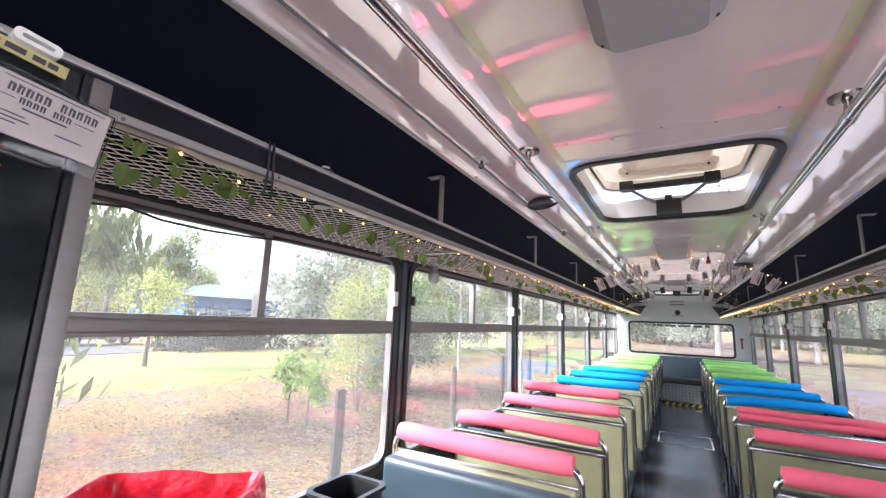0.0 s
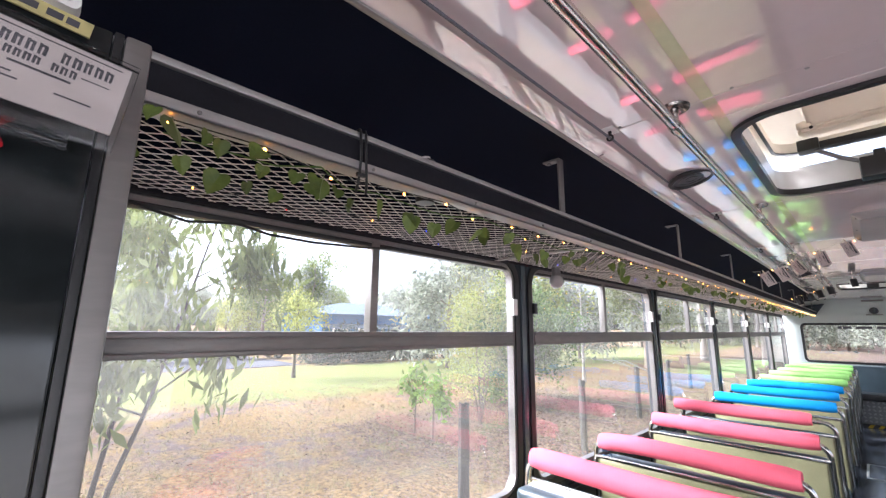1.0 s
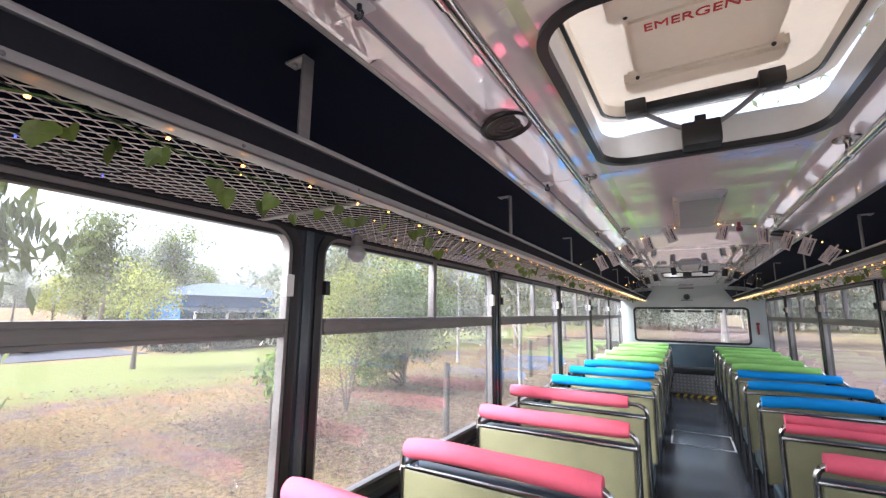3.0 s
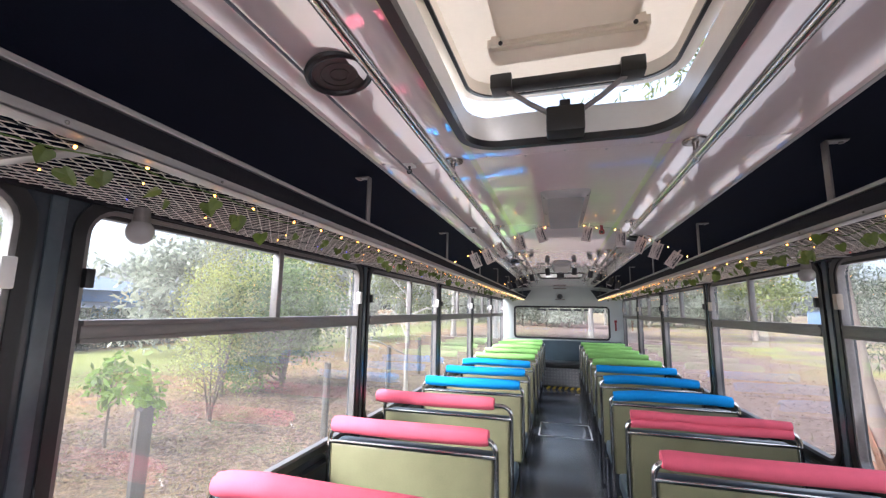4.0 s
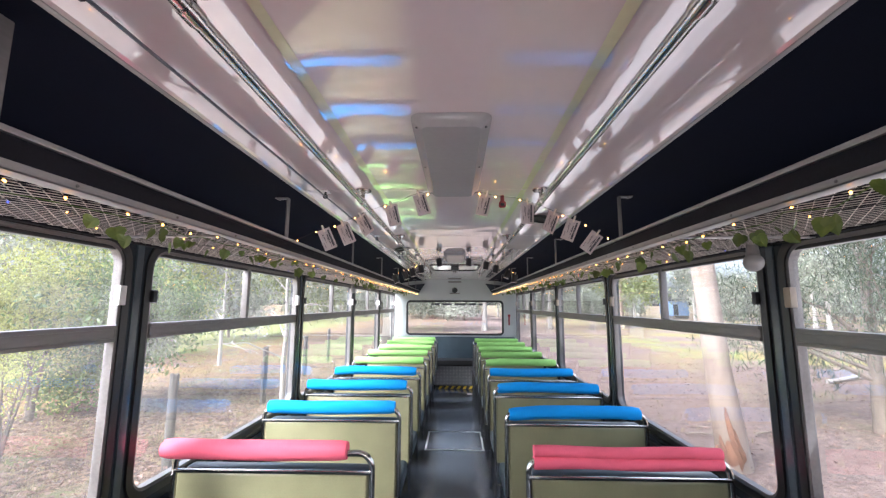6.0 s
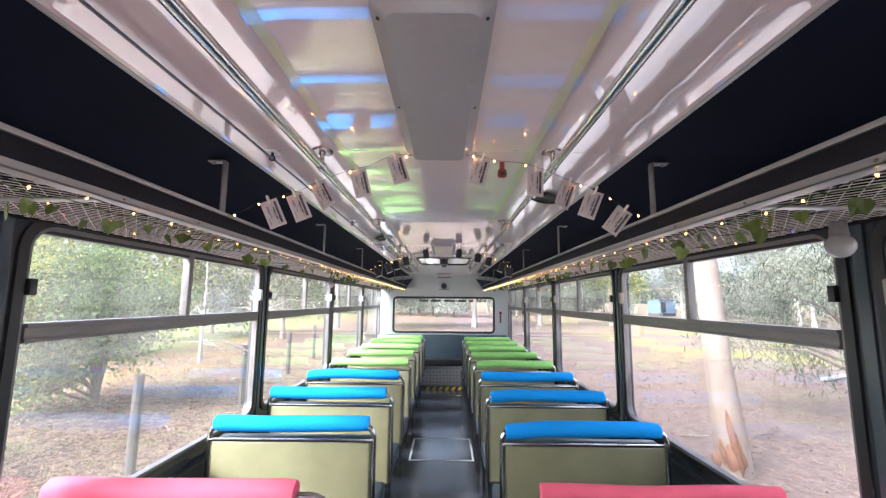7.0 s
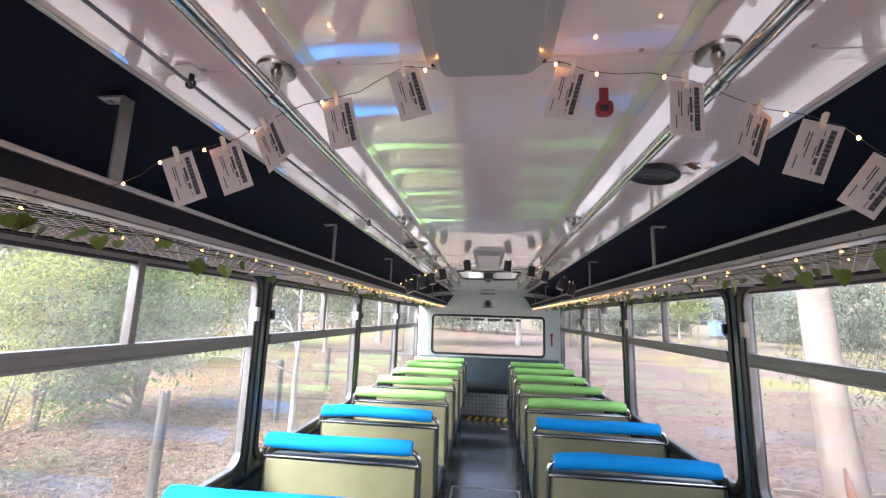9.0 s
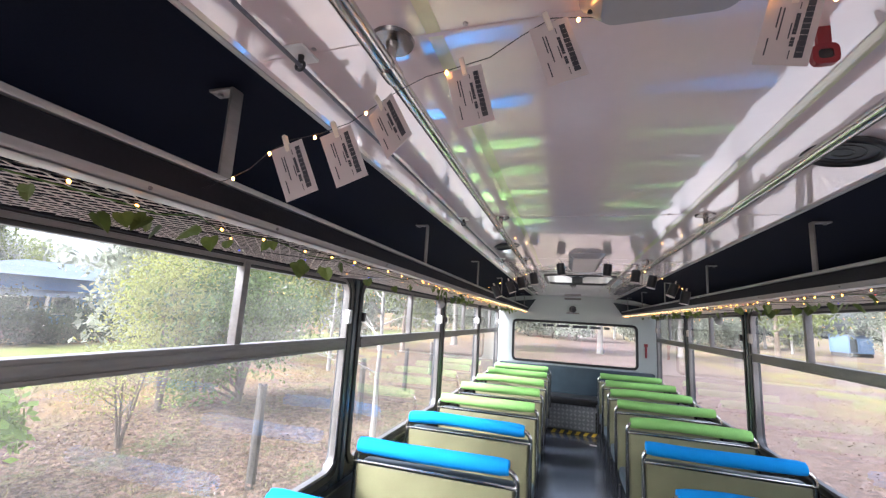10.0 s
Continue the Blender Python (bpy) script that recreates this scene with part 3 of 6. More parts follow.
# faded yellow-green line painted along both creases of the ceiling
for side in (-1, 1):
    gl = bmesh.new()
    stops = [FRONT + 0.1] + [v for h in HATCHES for v in (h - 0.03, h + HLEN + 0.03)] + [BACK - 0.1]
    for a, b in zip(stops, stops[1:]):
        n = max(2, int((b - a) / 0.15))
        for i in range(n):
            u0, u1 = a + (b - a) * i / n, a + (b - a) * (i + 1) / n
            w = [0.0125 + 0.004 * noise.noise((3.1 * side, u * 2.3, 0.0)) for u in (u0, u1)]
            q = ((0.312 - w[0], u0), (0.312 + w[0], u0), (0.312 + w[1], u1), (0.312 - w[1], u1))
            gl.faces.new([gl.verts.new((side * x, y, zc(x) - 0.0012)) for x, y in q])
    bmesh.ops.remove_doubles(gl, verts=gl.verts, dist=0.0006)
    tagged(part("trim_painted_line", gl, M_LIME), "faded yellow-green line painted along the ceiling", "trim", kind="structure")

# outer roof skin, open above the hatches
roof = bmesh.new()


def zr(x):
    return 2.12 - 0.10 * (x / 1.25) ** 2 - 0.08 * (x / 1.25) ** 8


def skin(bm, x0, x1, y0, y1, nx):
    for i in range(nx):
        a, b = x0 + (x1 - x0) * i / nx, x0 + (x1 - x0) * (i + 1) / nx
        bm.faces.new([bm.verts.new((x, y, zr(x))) for x, y in ((a, y0), (b, y0), (b, y1), (a, y1))])


skin(roof, -1.26, -0.33, FRONT - 0.05, BACK + 0.12, 8)
skin(roof, 0.33, 1.26, FRONT - 0.05, BACK + 0.12, 8)
yy = [FRONT - 0.05] + [v for h in HATCHES for v in (h - 0.02, h + HLEN + 0.02)] + [BACK + 0.12]
for a, b in zip(yy[::2], yy[1::2]):
    skin(roof, -0.33, 0.33, a, b, 4)
bmesh.ops.remove_doubles(roof, verts=roof.verts, dist=0.0006)
bmesh.ops.recalc_face_normals(roof, faces=roof.faces)
bmesh.ops.solidify(roof, geom=roof.faces[:], thickness=0.02)
tagged(part("roof", roof, M_WHITE), "white outer roof skin of the bus", "roof", kind="structure")

# rear wall with its wide window
RW = (-0.965, 0.945, 0.93, 1.59)


def place_back(u, v, w):
    return (u, BACK + w, v)


rw = thing("wall_back", "pale grey-green rear bus wall", "wall", kind="structure")
bb = ring(bmesh.new(), rounded(RW[0], RW[1], RW[2], RW[3], 0.07), rounded(-HALF - 0.05, HALF + 0.05, -0.05, 2.06, 0.0), 0.0, 0.06, place_back)
part("rear_panel", bb, M_REARWALL, rw)
win = thing("window_back", "wide rear bus window with black rubber surround", "window", kind="structure")
part("gasket", ring(bmesh.new(), rounded(RW[0] + 0.025, RW[1] - 0.025, RW[2] + 0.025, RW[3] - 0.025, 0.05), rounded(RW[0] - 0.012, RW[1] + 0.012, RW[2] - 0.012, RW[3] + 0.012, 0.08), -0.012, 0.02, place_back), M_RUBBER, win)
pane("pane", (RW[0] + 0.015, RW[1] - 0.015, BACK + 0.010, BACK + 0.014, RW[2] + 0.015, RW[3] - 0.015), win, (0, -1, 0))
lx = -0.48
for wd in (0.05, 0.11, 0.03, 0.19, 0.03, 0.22, 0.03, 0.15, 0.03, 0.08):
    if wd > 0.04:
        part("lettering", boxm(lx, lx + wd, BACK + 0.004, BACK + 0.006, 1.505, 1.545), M_INK, win, "line of dark illegible lettering")
    lx += wd + 0.012
# unseen front wall, added; its windscreen opening lets light onto the seat backs
fw = thing("wall_front", "unseen dark front bus wall with added windscreen opening", "wall", kind="structure")
fb = ring(bmesh.new(), rounded(-1.08, 1.08, 0.75, 1.85, 0.1), rounded(-HALF - 0.05, HALF + 0.05, -0.05, 2.06, 0.0), 0.0, -0.06, lambda u, v, w: (u, FRONT + w, v))
part("front_panel", fb, M_PILLAR, fw)
pane("windscreen", (-1.1, 1.1, FRONT - 0.03, FRONT - 0.026, 0.73, 1.87), fw, (0, 1, 0))

# ---------------------------------------------------------------- luggage racks
RX = 0.725
HANG0, HANGP = 1.232, 1.165


def luggage_rack(side):
    tag = "luggage_rack"
    rack = thing(tag, "black fronted luggage rack with expanded metal base above windows", "luggage rack", group="luggage racks")
    y0, y1 = FRONT + 0.6, BACK - 0.02
    xs = sorted((side * RX, side * (RX + 0.016)))
    part("front_board", boxm(*xs, y0, y1, 1.7465, 1.7900, 0.002), M_BOARD, rack)
    part("top_trim", boxm(*sorted((side * (RX - 0.006), side * (RX + 0.024))), y0, y1, 1.7905, 1.8025, 0.003), M_ALU, rack, "pale aluminium edge strip")
    lb = bmesh.new()
    box(lb, *sorted((side * (RX - 0.006), side * (RX - 0.001))), y0, y1, 1.7285, 1.7460, 0.001)
    box(lb, *sorted((side * (RX - 0.006), side * (RX + 0.034))), y0, y1, 1.7285, 1.7325, 0.001)
    part("bottom_trim", lb, M_ALU, rack, "aluminium angle strip")
    rv = smooth(mesh_of("rivet", ball(bmesh.new(), (0, 0, 0), 0.0035, 8, 5)))
    for i in range(int((y1 - y0) / 0.29)):
        part("rivet", rv, M_ALU_DULL, rack, at=Matrix.Translation((side * (RX - 0.0065), y0 + 0.15 + 0.29 * i, 1.7375)))
    part("wall_angle", boxm(*sorted((side * (HALF - 0.03), side * (HALF - 0.001))), y0, y1, 1.732, 1.752, 0.002), M_BOARD, rack)
    # expanded metal base
    rows, pitch = 26, 0.045
    cols = int((y1 - y0) / pitch)
    w = (HALF - 0.01 - RX - 0.01) / rows
    V, F = [], []
    for j in range(rows + 1):
        xb = RX + 0.01 + j * w
        prev = None
        for c in range(cols * 2 + 1):
            y = y0 + c * pitch / 2
            off = (w * 0.5) * (1 if (c + j) % 2 else -1)
            x = side * (xb + off)
            zz = 1.7365
            b = len(V)
            V += [(x - 0.0006, y, zz), (x + 0.0006, y, zz), (x + 0.0006, y, zz + 0.0018), (x - 0.0006, y, zz + 0.0018)]
            if prev is not None:
                for e in range(4):
                    F.append((prev + e, prev + (e + 1) % 4, b + (e + 1) % 4, b + e))
            prev = b
    me = bpy.data.meshes.new("mesh_base")
    me.from_pydata(V, [], F)
    part("mesh_base", me, M_STEEL, rack, "expanded steel mesh base")
    k = 0
    while True:
        y = PILLARS[side] - BAY * 2 - 0.20 + BAY * k
        if y > y1:
            break
        if y > y0:
            part("cross_bar", boxm(*sorted((side * (RX + 0.01), side * (HALF - 0.01))), y - 0.012, y + 0.012, 1.7295, 1.7360, 0.001), M_ALU, rack, "flat aluminium cross bar")
        k += 1
    y = HANG0 - HANGP * 2
    while y < y1:
        hb = bmesh.new()
        xo = side * (RX + 0.005)
        top = 1.982
        box(hb, *sorted((xo - 0.003, xo + 0.003)), y - 0.014, y + 0.014, 1.79, top, 0.001)
        box(hb, *sorted((xo - 0.003, xo + side * 0.055)), y - 0.014, y + 0.014, top - 0.005, top, 0.001)
        cyl(hb, (xo + side * 0.04, y, top - 0.007), 0.006, 0.006, 8)
        part("hanger", hb, M_ALU_DULL, rack, "flat metal hanger strap")
        y += HANGP
    return rack


for s in (-1, 1):
    luggage_rack(s)

# ---------------------------------------------------------------- hand rails
RAILX, BR0, BRP = 0.383, 1.190, 1.1625


def hand_rail(side):
    rail = thing("hand_rail", "polished steel overhead hand rail on ceiling brackets", "hand rail", group="hand rails")
    x, z = side * RAILX, zc(RAILX) - 0.052
    y1 = BR0 + BRP * 6 + 0.05
    part("tube", tube(bmesh.new(), [(x, -2.1, z), (x, y1 - 0.05, z), (x, y1 - 0.015, z + 0.012), (x, y1, z + 0.05)], 0.0135, 14), M_CHROME, rail)
    for k in range(-2, 7):
        y = BR0 + BRP * k
        zt = zc(RAILX)
        br = part("bracket", tube(bmesh.new(), [(x, y, zt - 0.004), (x, y, zt - 0.016), (x, y, z + 0.01)], [0.012, 0.0075, 0.0085], 12), M_FLANGE, rail)
        fl = bmesh.new()
        cyl(fl, (x, y, zt - 0.003), 0.034, 0.006, 24, 0.036)
        part("flange", fl, M_FLANGE, br)
        part("collar", tube(bmesh.new(), [(x, y - 0.017, z), (x, y + 0.017, z)], 0.0165, 14), M_CHROME, br)
    return rail


for s in (-1, 1):
    hand_rail(s)

# bell cord on the near side
cord = thing("bell_cord", "grey twisted bell cord sagging between ceiling hooks", "cord")
CX = 0.545
cp = []
hooks = [BR0 - 0.01 + BRP * k for k in range(-2, 8)]
for a, b in zip(hooks, hooks[1:]):
    for i in range(8):
        t = i / 8
        cp.append((-CX - 0.012 * 4 * t * (1 - t), a + (b - a) * t, zc(CX) - 0.026 + 0.010 * 4 * t * (1 - t) * (1 if i else 0)))
part("cord", tube(bmesh.new(), cp, 0.0035, 6), M_CORD, cord)
for y in hooks:
    hb = bmesh.new()
    box(hb, -CX - 0.018, -CX + 0.018, y - 0.024, y + 0.024, zc(CX) - 0.007, zc(CX) - 0.002, 0.001)
    part("hook_plate", hb, M_WHITE, cord)
    hb = tube(bmesh.new(), [(-CX, y, zc(CX) - 0.004), (-CX, y, zc(CX) - 0.018)], 0.005, 8)
    tube(hb, arc((-CX, y, zc(CX) - 0.026), 0.008, 0, 360, 10, 0, 2)[:-1], 0.003, 6, closed=True)
    part("hook", hb, M_BLACK, cord)

# ---------------------------------------------------------------- roof hatches


def roof_hatch(y0, lift):
    h = thing("roof_hatch", "open roof hatch with cream lid in black rubber frame", "roof hatch", group="roof hatches")
    y1 = y0 + HLEN

    def pl(u, v, w):
        return (u, v, zc(u) + w)

    part("rubber_frame", ring(bmesh.new(), rounded(HX0 + 0.013, HX1 - 0.013, y0 + 0.013, y1 - 0.013, 0.10, 8), rounded(HX0 - 0.010, HX1 + 0.010, y0 - 0.010, y1 + 0.010, 0.12, 8), -0.010, 0.012, pl), M_RUBBER, h)
    part("shaft", ring(bmesh.new(), rounded(HX0 + 0.010, HX1 - 0.010, y0 + 0.010, y1 - 0.010, 0.10, 8), rounded(HX0, HX1, y0, y1, 0.11, 8), 0.0, 0.09, pl), M_WHITE, h, "white hatch shaft")
    # lid hinged at its front edge, raised at the back
    za = 2.125

    def pl2(u, v, w):
        t = (v - y0) / HLEN
        return (u, v, za + lift * t + w)

    lid = part("lid", fan(bmesh.new(), rounded(HX0 - 0.02, HX1 + 0.02, y0 - 0.03, y1 + 0.02, 0.12, 8), 0.03, 0.045, pl2), M_LID, h, "cream moulded hatch lid")
    part("lid_rim", ring(bmesh.new(), rounded(HX0 + 0.02, HX1 - 0.02, y0 + 0.01, y1 - 0.02, 0.10, 8), rounded(HX0 - 0.02, HX1 + 0.02, y0 - 0.03, y1 + 0.02, 0.12, 8), -0.012, 0.032, pl2), M_LID, lid)
    part("lid_seal", ring(bmesh.new(), rounded(HX0 + 0.012, HX1 - 0.012, y0 + 0.004, y1 - 0.012, 0.10, 8), rounded(HX0 + 0.022, HX1 - 0.022, y0 + 0.012, y1 - 0.022, 0.095, 8), -0.016, -0.010, pl2), M_RUBBER, lid)
    pb = bmesh.new()
    for ya, yb, xa, dz in ((0.30, 0.60, 0.17, -0.002), (0.605, 0.70, 0.20, -0.012), (0.12, 0.295, 0.20, -0.012)):
        vs = []
        for (x, y) in ((-xa, ya), (xa, ya), (xa, yb), (-xa, yb)):
            vs.append((x, y0 + y))
        lo = [pb.verts.new(pl2(x, y, 0.004 + dz)) for x, y in vs]
        hi = [pb.verts.new(pl2(x, y, 0.031)) for x, y in vs]
        pb.faces.new(lo)
        for i in range(4):
            pb.faces.new((lo[i], lo[(i + 1) % 4], hi[(i + 1) % 4], hi[i]))
    bmesh.ops.bevel(pb, geom=pb.edges[:], offset=0.012, segments=2, affect="EDGES")
    part("lid_moulding", pb, M_LID, lid)
    for x in (-0.16, 0.16):
        for t in (0.3, 0.66):
            v = pl2(x, y0 + HLEN * t, -0.006)
            part("screw", ball(bmesh.new(), v, 0.006, 8, 5), M_BLACK, lid)
    cu = bpy.data.curves.new("lettering", "FONT")
    cu.body, cu.size, cu.extrude, cu.align_x, cu.align_y = "EMERGENCY", 0.045, 0.0008, "CENTER", "CENTER"
    tmp = new("tmp", cu)
    dg = bpy.context.evaluated_depsgraph_get()
    me = bpy.data.meshes.new_from_object(tmp.evaluated_get(dg))
    bpy.data.objects.remove(tmp)
    me.materials.clear()
    a = math.atan2(lift, HLEN)
    part("lettering", me, M_REDINK, lid, "red lettering on the lid", at=Matrix.Translation(pl2(0, y0 + 0.345, -0.0008)) @ Matrix.Rotation(a, 4, "X") @ Matrix.Rotation(math.pi, 4, "Y") @ Matrix.Rotation(math.pi, 4, "Z"))
    # handle bar with its arms and the actuator
    yb = y1 - 0.10
    b0, b1 = pl2(-0.20, yb, -0.026), pl2(0.20, yb, -0.026)
    bb = boxm(-0.21, 0.21, yb - 0.022, yb + 0.022, b0[2] - 0.012, b0[2] + 0.014, 0.006)
    box(bb, -0.215, -0.15, yb - 0.032, yb + 0.032, b0[2] - 0.016, b0[2] + 0.030, 0.006)
    box(bb, 0.15, 0.215, yb - 0.032, yb + 0.032, b0[2] - 0.016, b0[2] + 0.030, 0.006)
    part("handle_bar", bb, M_BLACK, h, "black lifting bar")
    mb = boxm(-0.055, 0.055, y1 - 0.085, y1 - 0.015, zc(0) - 0.004, zc(0) + 0.075, 0.008)
    box(mb, -0.016, 0.016, y1 - 0.08, y1 - 0.02, zc(0) + 0.07, zc(0) + 0.095, 0.004)
    part("latch_block", mb, M_BLACK, h, "black latch block")
    for sx in (-1, 1):
        part("arm", tube(bmesh.new(), [(sx * 0.04, y1 - 0.06, zc(0) + 0.06), (sx * 0.10, y1 - 0.09, zc(0) + 0.085), (sx * 0.18, yb, b0[2])], 0.008, 8), M_ALU_DULL, h, "metal stay arm")
    return h


roof_hatch(HATCHES[0], 0.055)
roof_hatch(HATCHES[1], 0.15)

# ---------------------------------------------------------------- ceiling fittings


def ceiling_box(y0, y1):
    b = thing("ceiling_duct", "grey plastic ceiling duct cover with rounded ends", "duct cover", group="ceiling duct covers")
    bm = bmesh.new()
    x0, x1 = -0.10, 0.115
    lo, hi = rounded(x0 + 0.028, x1 - 0.028, y0 + 0.012, y1 - 0.012, 0.02, 4), rounded(x0, x1, y0, y1, 0.03, 4)
    L1 = [bm.verts.new((u, v, zc(u) - 0.034)) for u, v in lo]
    L2 = [bm.verts.new((u, v, zc(u) - 0.008)) for u, v in hi]
    L3 = [bm.verts.new((u, v, zc(u) + 0.001)) for u, v in hi]
    bm.faces.new(L1)
    for A, B in ((L1, L2), (L2, L3)):
        for i in range(len(A)):
            j = (i + 1) % len(A)
            bm.faces.new((A[i], A[j], B[j], B[i]))
    part("cover", bm, M_CEILBOX, b)
    for x in (x0 + 0.015, x1 - 0.015):
        for y in (y0 + 0.04, (y0 + y1) / 2, y1 - 0.03):
            part("screw", ball(bmesh.new(), (x, y, zc(x) - 0.0225), 0.0045, 8, 5, (1, 1, 0.6)), M_BLACK, b)
    return b


for a, b in ((0.03, 0.757), (2.80, 3.52), (5.60, 6.32)):
    ceiling_box(a, b)


def speaker(x, y):
    s = thing("ceiling_speaker", "round black ceiling speaker grille", "speaker", group="ceiling speakers")
    z = zc(x)
    tilt = Matrix.Translation((x, y, z)) @ Matrix.Rotation(math.atan(0.42 * x), 4, "Y")
    bm = bmesh.new()
    tube(bm, [(0.068 * math.cos(t), 0.068 * math.sin(t), -0.006) for t in (2 * math.pi * i / 28 for i in range(28))], 0.009, 8, closed=True)
    part("rim", bm, M_BLACK, s, at=tilt)
    bm = bmesh.new()
    cyl(bm, (0, 0, -0.004), 0.066, 0.006, 28)
    for r in (0.02, 0.04):
        tube(bm, [(r * math.cos(t), r * math.sin(t), -0.007) for t in (2 * math.pi * i / 24 for i in range(24))], 0.0016, 5, closed=True)
    part("grille", bm, M_BLACK, s, at=tilt)
    return s


for x, y in ((-0.495, 1.75), (0.490, 4.08), (-0.445, 5.33)):
    speaker(x, y)

# ---------------------------------------------------------------- seats


def foam_mesh(kind, mat):
    """A slit foam tube on the frame's top bar; the kinds sag, kink and squash differently."""
    x0, x1, rr, zt = -0.374, 0.374, 0.0395, 0.905
    rnd = random.Random(40 + kind)
    ph, amp = rnd.uniform(0, 6), rnd.uniform(0.001, 0.0035)
    kink = (0.0, 0.0, 0.016, 0.010)[kind]
    n, seg = 22, 22
    fb = bmesh.new()
    rows = []
    for i in range(n + 1):
        f = i / n
        x = x0 + (x1 - x0) * f
        z = zt + 0.006 + amp * math.sin(5 * f + ph) - kink * max(0.0, 1 - f / 0.24) - 0.4 * kink * max(0.0, (f - 0.85) / 0.15)
        end = 1.0 - 0.13 * (1.0 if i in (0, n) else 0.0)
        r = rr * end * (1 + 0.02 * math.sin(9 * f + ph))
        row = []
        for k in range(seg):
            a = 2 * math.pi * k / seg
            q = r * (0.90 if k == 4 else 1.0) * (1 + 0.02 * noise.noise((3 * f, a, kind)))
            row.append(fb.verts.new((x, -0.005 - q * math.cos(a), z + 0.96 * q * math.sin(a))))
        rows.append(row)
    for A, B in zip(rows, rows[1:]):
        for k in range(seg):
            fb.faces.new((A[k], A[(k + 1) % seg], B[(k + 1) % seg], B[k]))
    fb.faces.new(rows[0][::-1])
    fb.faces.new(rows[-1])
    me = smooth(mesh_of("foam_sleeve", fb), 50)
    me.materials.append(mat)
    return me


def bus_seat(foam, foam_label):
    """Seat for two, facing +y, its middle at x 0; the chrome frame carries a foam tube."""
    st = thing("bus_seat", "olive vinyl double bus seat with chrome frame and " + foam_label, "bus seat", group="bus seats")
    hw, r, zt = 0.400, 0.055, 0.905
    path = [(-hw, -0.005, 0.02), (-hw, -0.005, zt - r)] + arc((-hw + r, -0.005, zt - r), r, 180, 90, 6) + arc((hw - r, -0.005, zt - r), r, 90, 0, 6) + [(hw, -0.005, 0.40)]
    part("frame_tube", tube(bmesh.new(), path, 0.0125, 10), M_CHROME, st, "chrome frame tube")
    part("mid_rail", boxm(-hw, hw, -0.019, -0.004, 0.829, 0.842, 0.003), M_CHROME, st, "chrome cross rail")
    pb = bmesh.new()
    box(pb, -hw + 0.014, hw - 0.014, -0.016, 0.028, 0.36, 0.831, 0.012, 3)
    part("back_panel", pb, M_OLIVE, st, "olive vinyl back panel")
    pb = bmesh.new()
    box(pb, -hw + 0.012, hw - 0.012, 0.030, 0.105, 0.44, 0.835, 0.030, 4)
    part("backrest", pb, M_SLATE, st, "slate blue vinyl backrest")
    pb = bmesh.new()
    box(pb, -hw, hw, 0.08, 0.47, 0.36, 0.46, 0.030, 4)
    part("seat_cushion", pb, M_SLATE, st, "slate blue vinyl cushion")
    part("seat_base", boxm(-hw + 0.02, hw - 0.02, 0.05, 0.44, 0.325, 0.358, 0.004), M_BLACK, st)
    for x in (-hw, hw - 0.06):
        part("leg", tube(bmesh.new(), [(x, 0.40, 0.335), (x, 0.42, 0.0)], 0.0125, 10), M_CHROME, st)
    part("foam_sleeve", foam_mesh(0, foam), foam, st, foam_label)
    return st


sp = bmesh.new()
for dz, rr in ((-0.019, 0.0265), (0.022, 0.0235)):
    tube(sp, [(-0.374 + 0.748 * i / 10, -0.005, 0.911 + dz + 0.003 * math.sin(0.9 * i + 40 * dz)) for i in range(11)], rr, 14)
SPLIT = smooth(mesh_of("split_sleeve", sp))
SPLIT.materials.append(M_PINK)
PROTO = {}
FOAM = {(nm, k): foam_mesh(k, mt) for nm, mt in (("pink", M_PINK), ("blue", M_BLUE), ("green", M_GREEN)) for k in range(4)}
for nm, mt, lb in (("pink", M_PINK, "pink foam sleeve"), ("blue", M_BLUE, "blue foam sleeve"), ("green", M_GREEN, "green foam sleeve")):
    PROTO[nm] = None
SEATS = []
for side, x, ys in ((-1, -0.714, (2.155, 2.87, 3.53, 4.30, 4.97, 5.68, 6.37, 7.07, 7.79, 8.49, 9.18)), (1, 0.712, (2.17, 2.91, 3.58, 4.31, 5.03, 5.70, 6.38, 7.06, 7.76, 8.44, 9.13))):
    SEATS.append(("pink", x, 1.56 if side < 0 else 1.57, 180))
    for i, y in enumerate(ys):
        SEATS.append(("pink" if i < 3 else "blue" if i < 6 else "green", x, y, 0))
for nm, x, y, turn in SEATS:
    tall = 1.05 if y < 2.0 else 1.015 if x < 0 and y < 3.7 else 1.0 if x < 0 else 0.985
    m = pose(x + random.uniform(-0.006, 0.006), y, 0, 0, 0, turn + random.uniform(-0.7, 0.7)) @ Matrix.Diagonal((1, 1, tall, 1))
    if PROTO[nm] is None:
        PROTO[nm] = bus_seat({"pink": M_PINK, "blue": M_BLUE, "green": M_GREEN}[nm], nm + " foam sleeve")
        PROTO[nm].matrix_basis = m
    else:
        st = copy_thing(PROTO[nm], pose(0, 0, 0))
        st.matrix_basis = m
        for ch in st.children:
            if ch.name.startswith("foam_sleeve"):
                slip = -0.075 if (x < 0 and abs(y - 3.53) < 0.01) else random.uniform(-0.014, 0.008)
                if x > 0 and abs(y - 3.58) < 0.01:
                    ch.data = SPLIT
                else:
                    kind = 2 if (x > 0 and abs(y - 4.31) < 0.01) else random.choice((0, 1, 1, 3))
                    ch.data = FOAM[nm, kind]
                ch.matrix_basis = Matrix.Translation((slip, 0, random.uniform(-0.003, 0.003)))

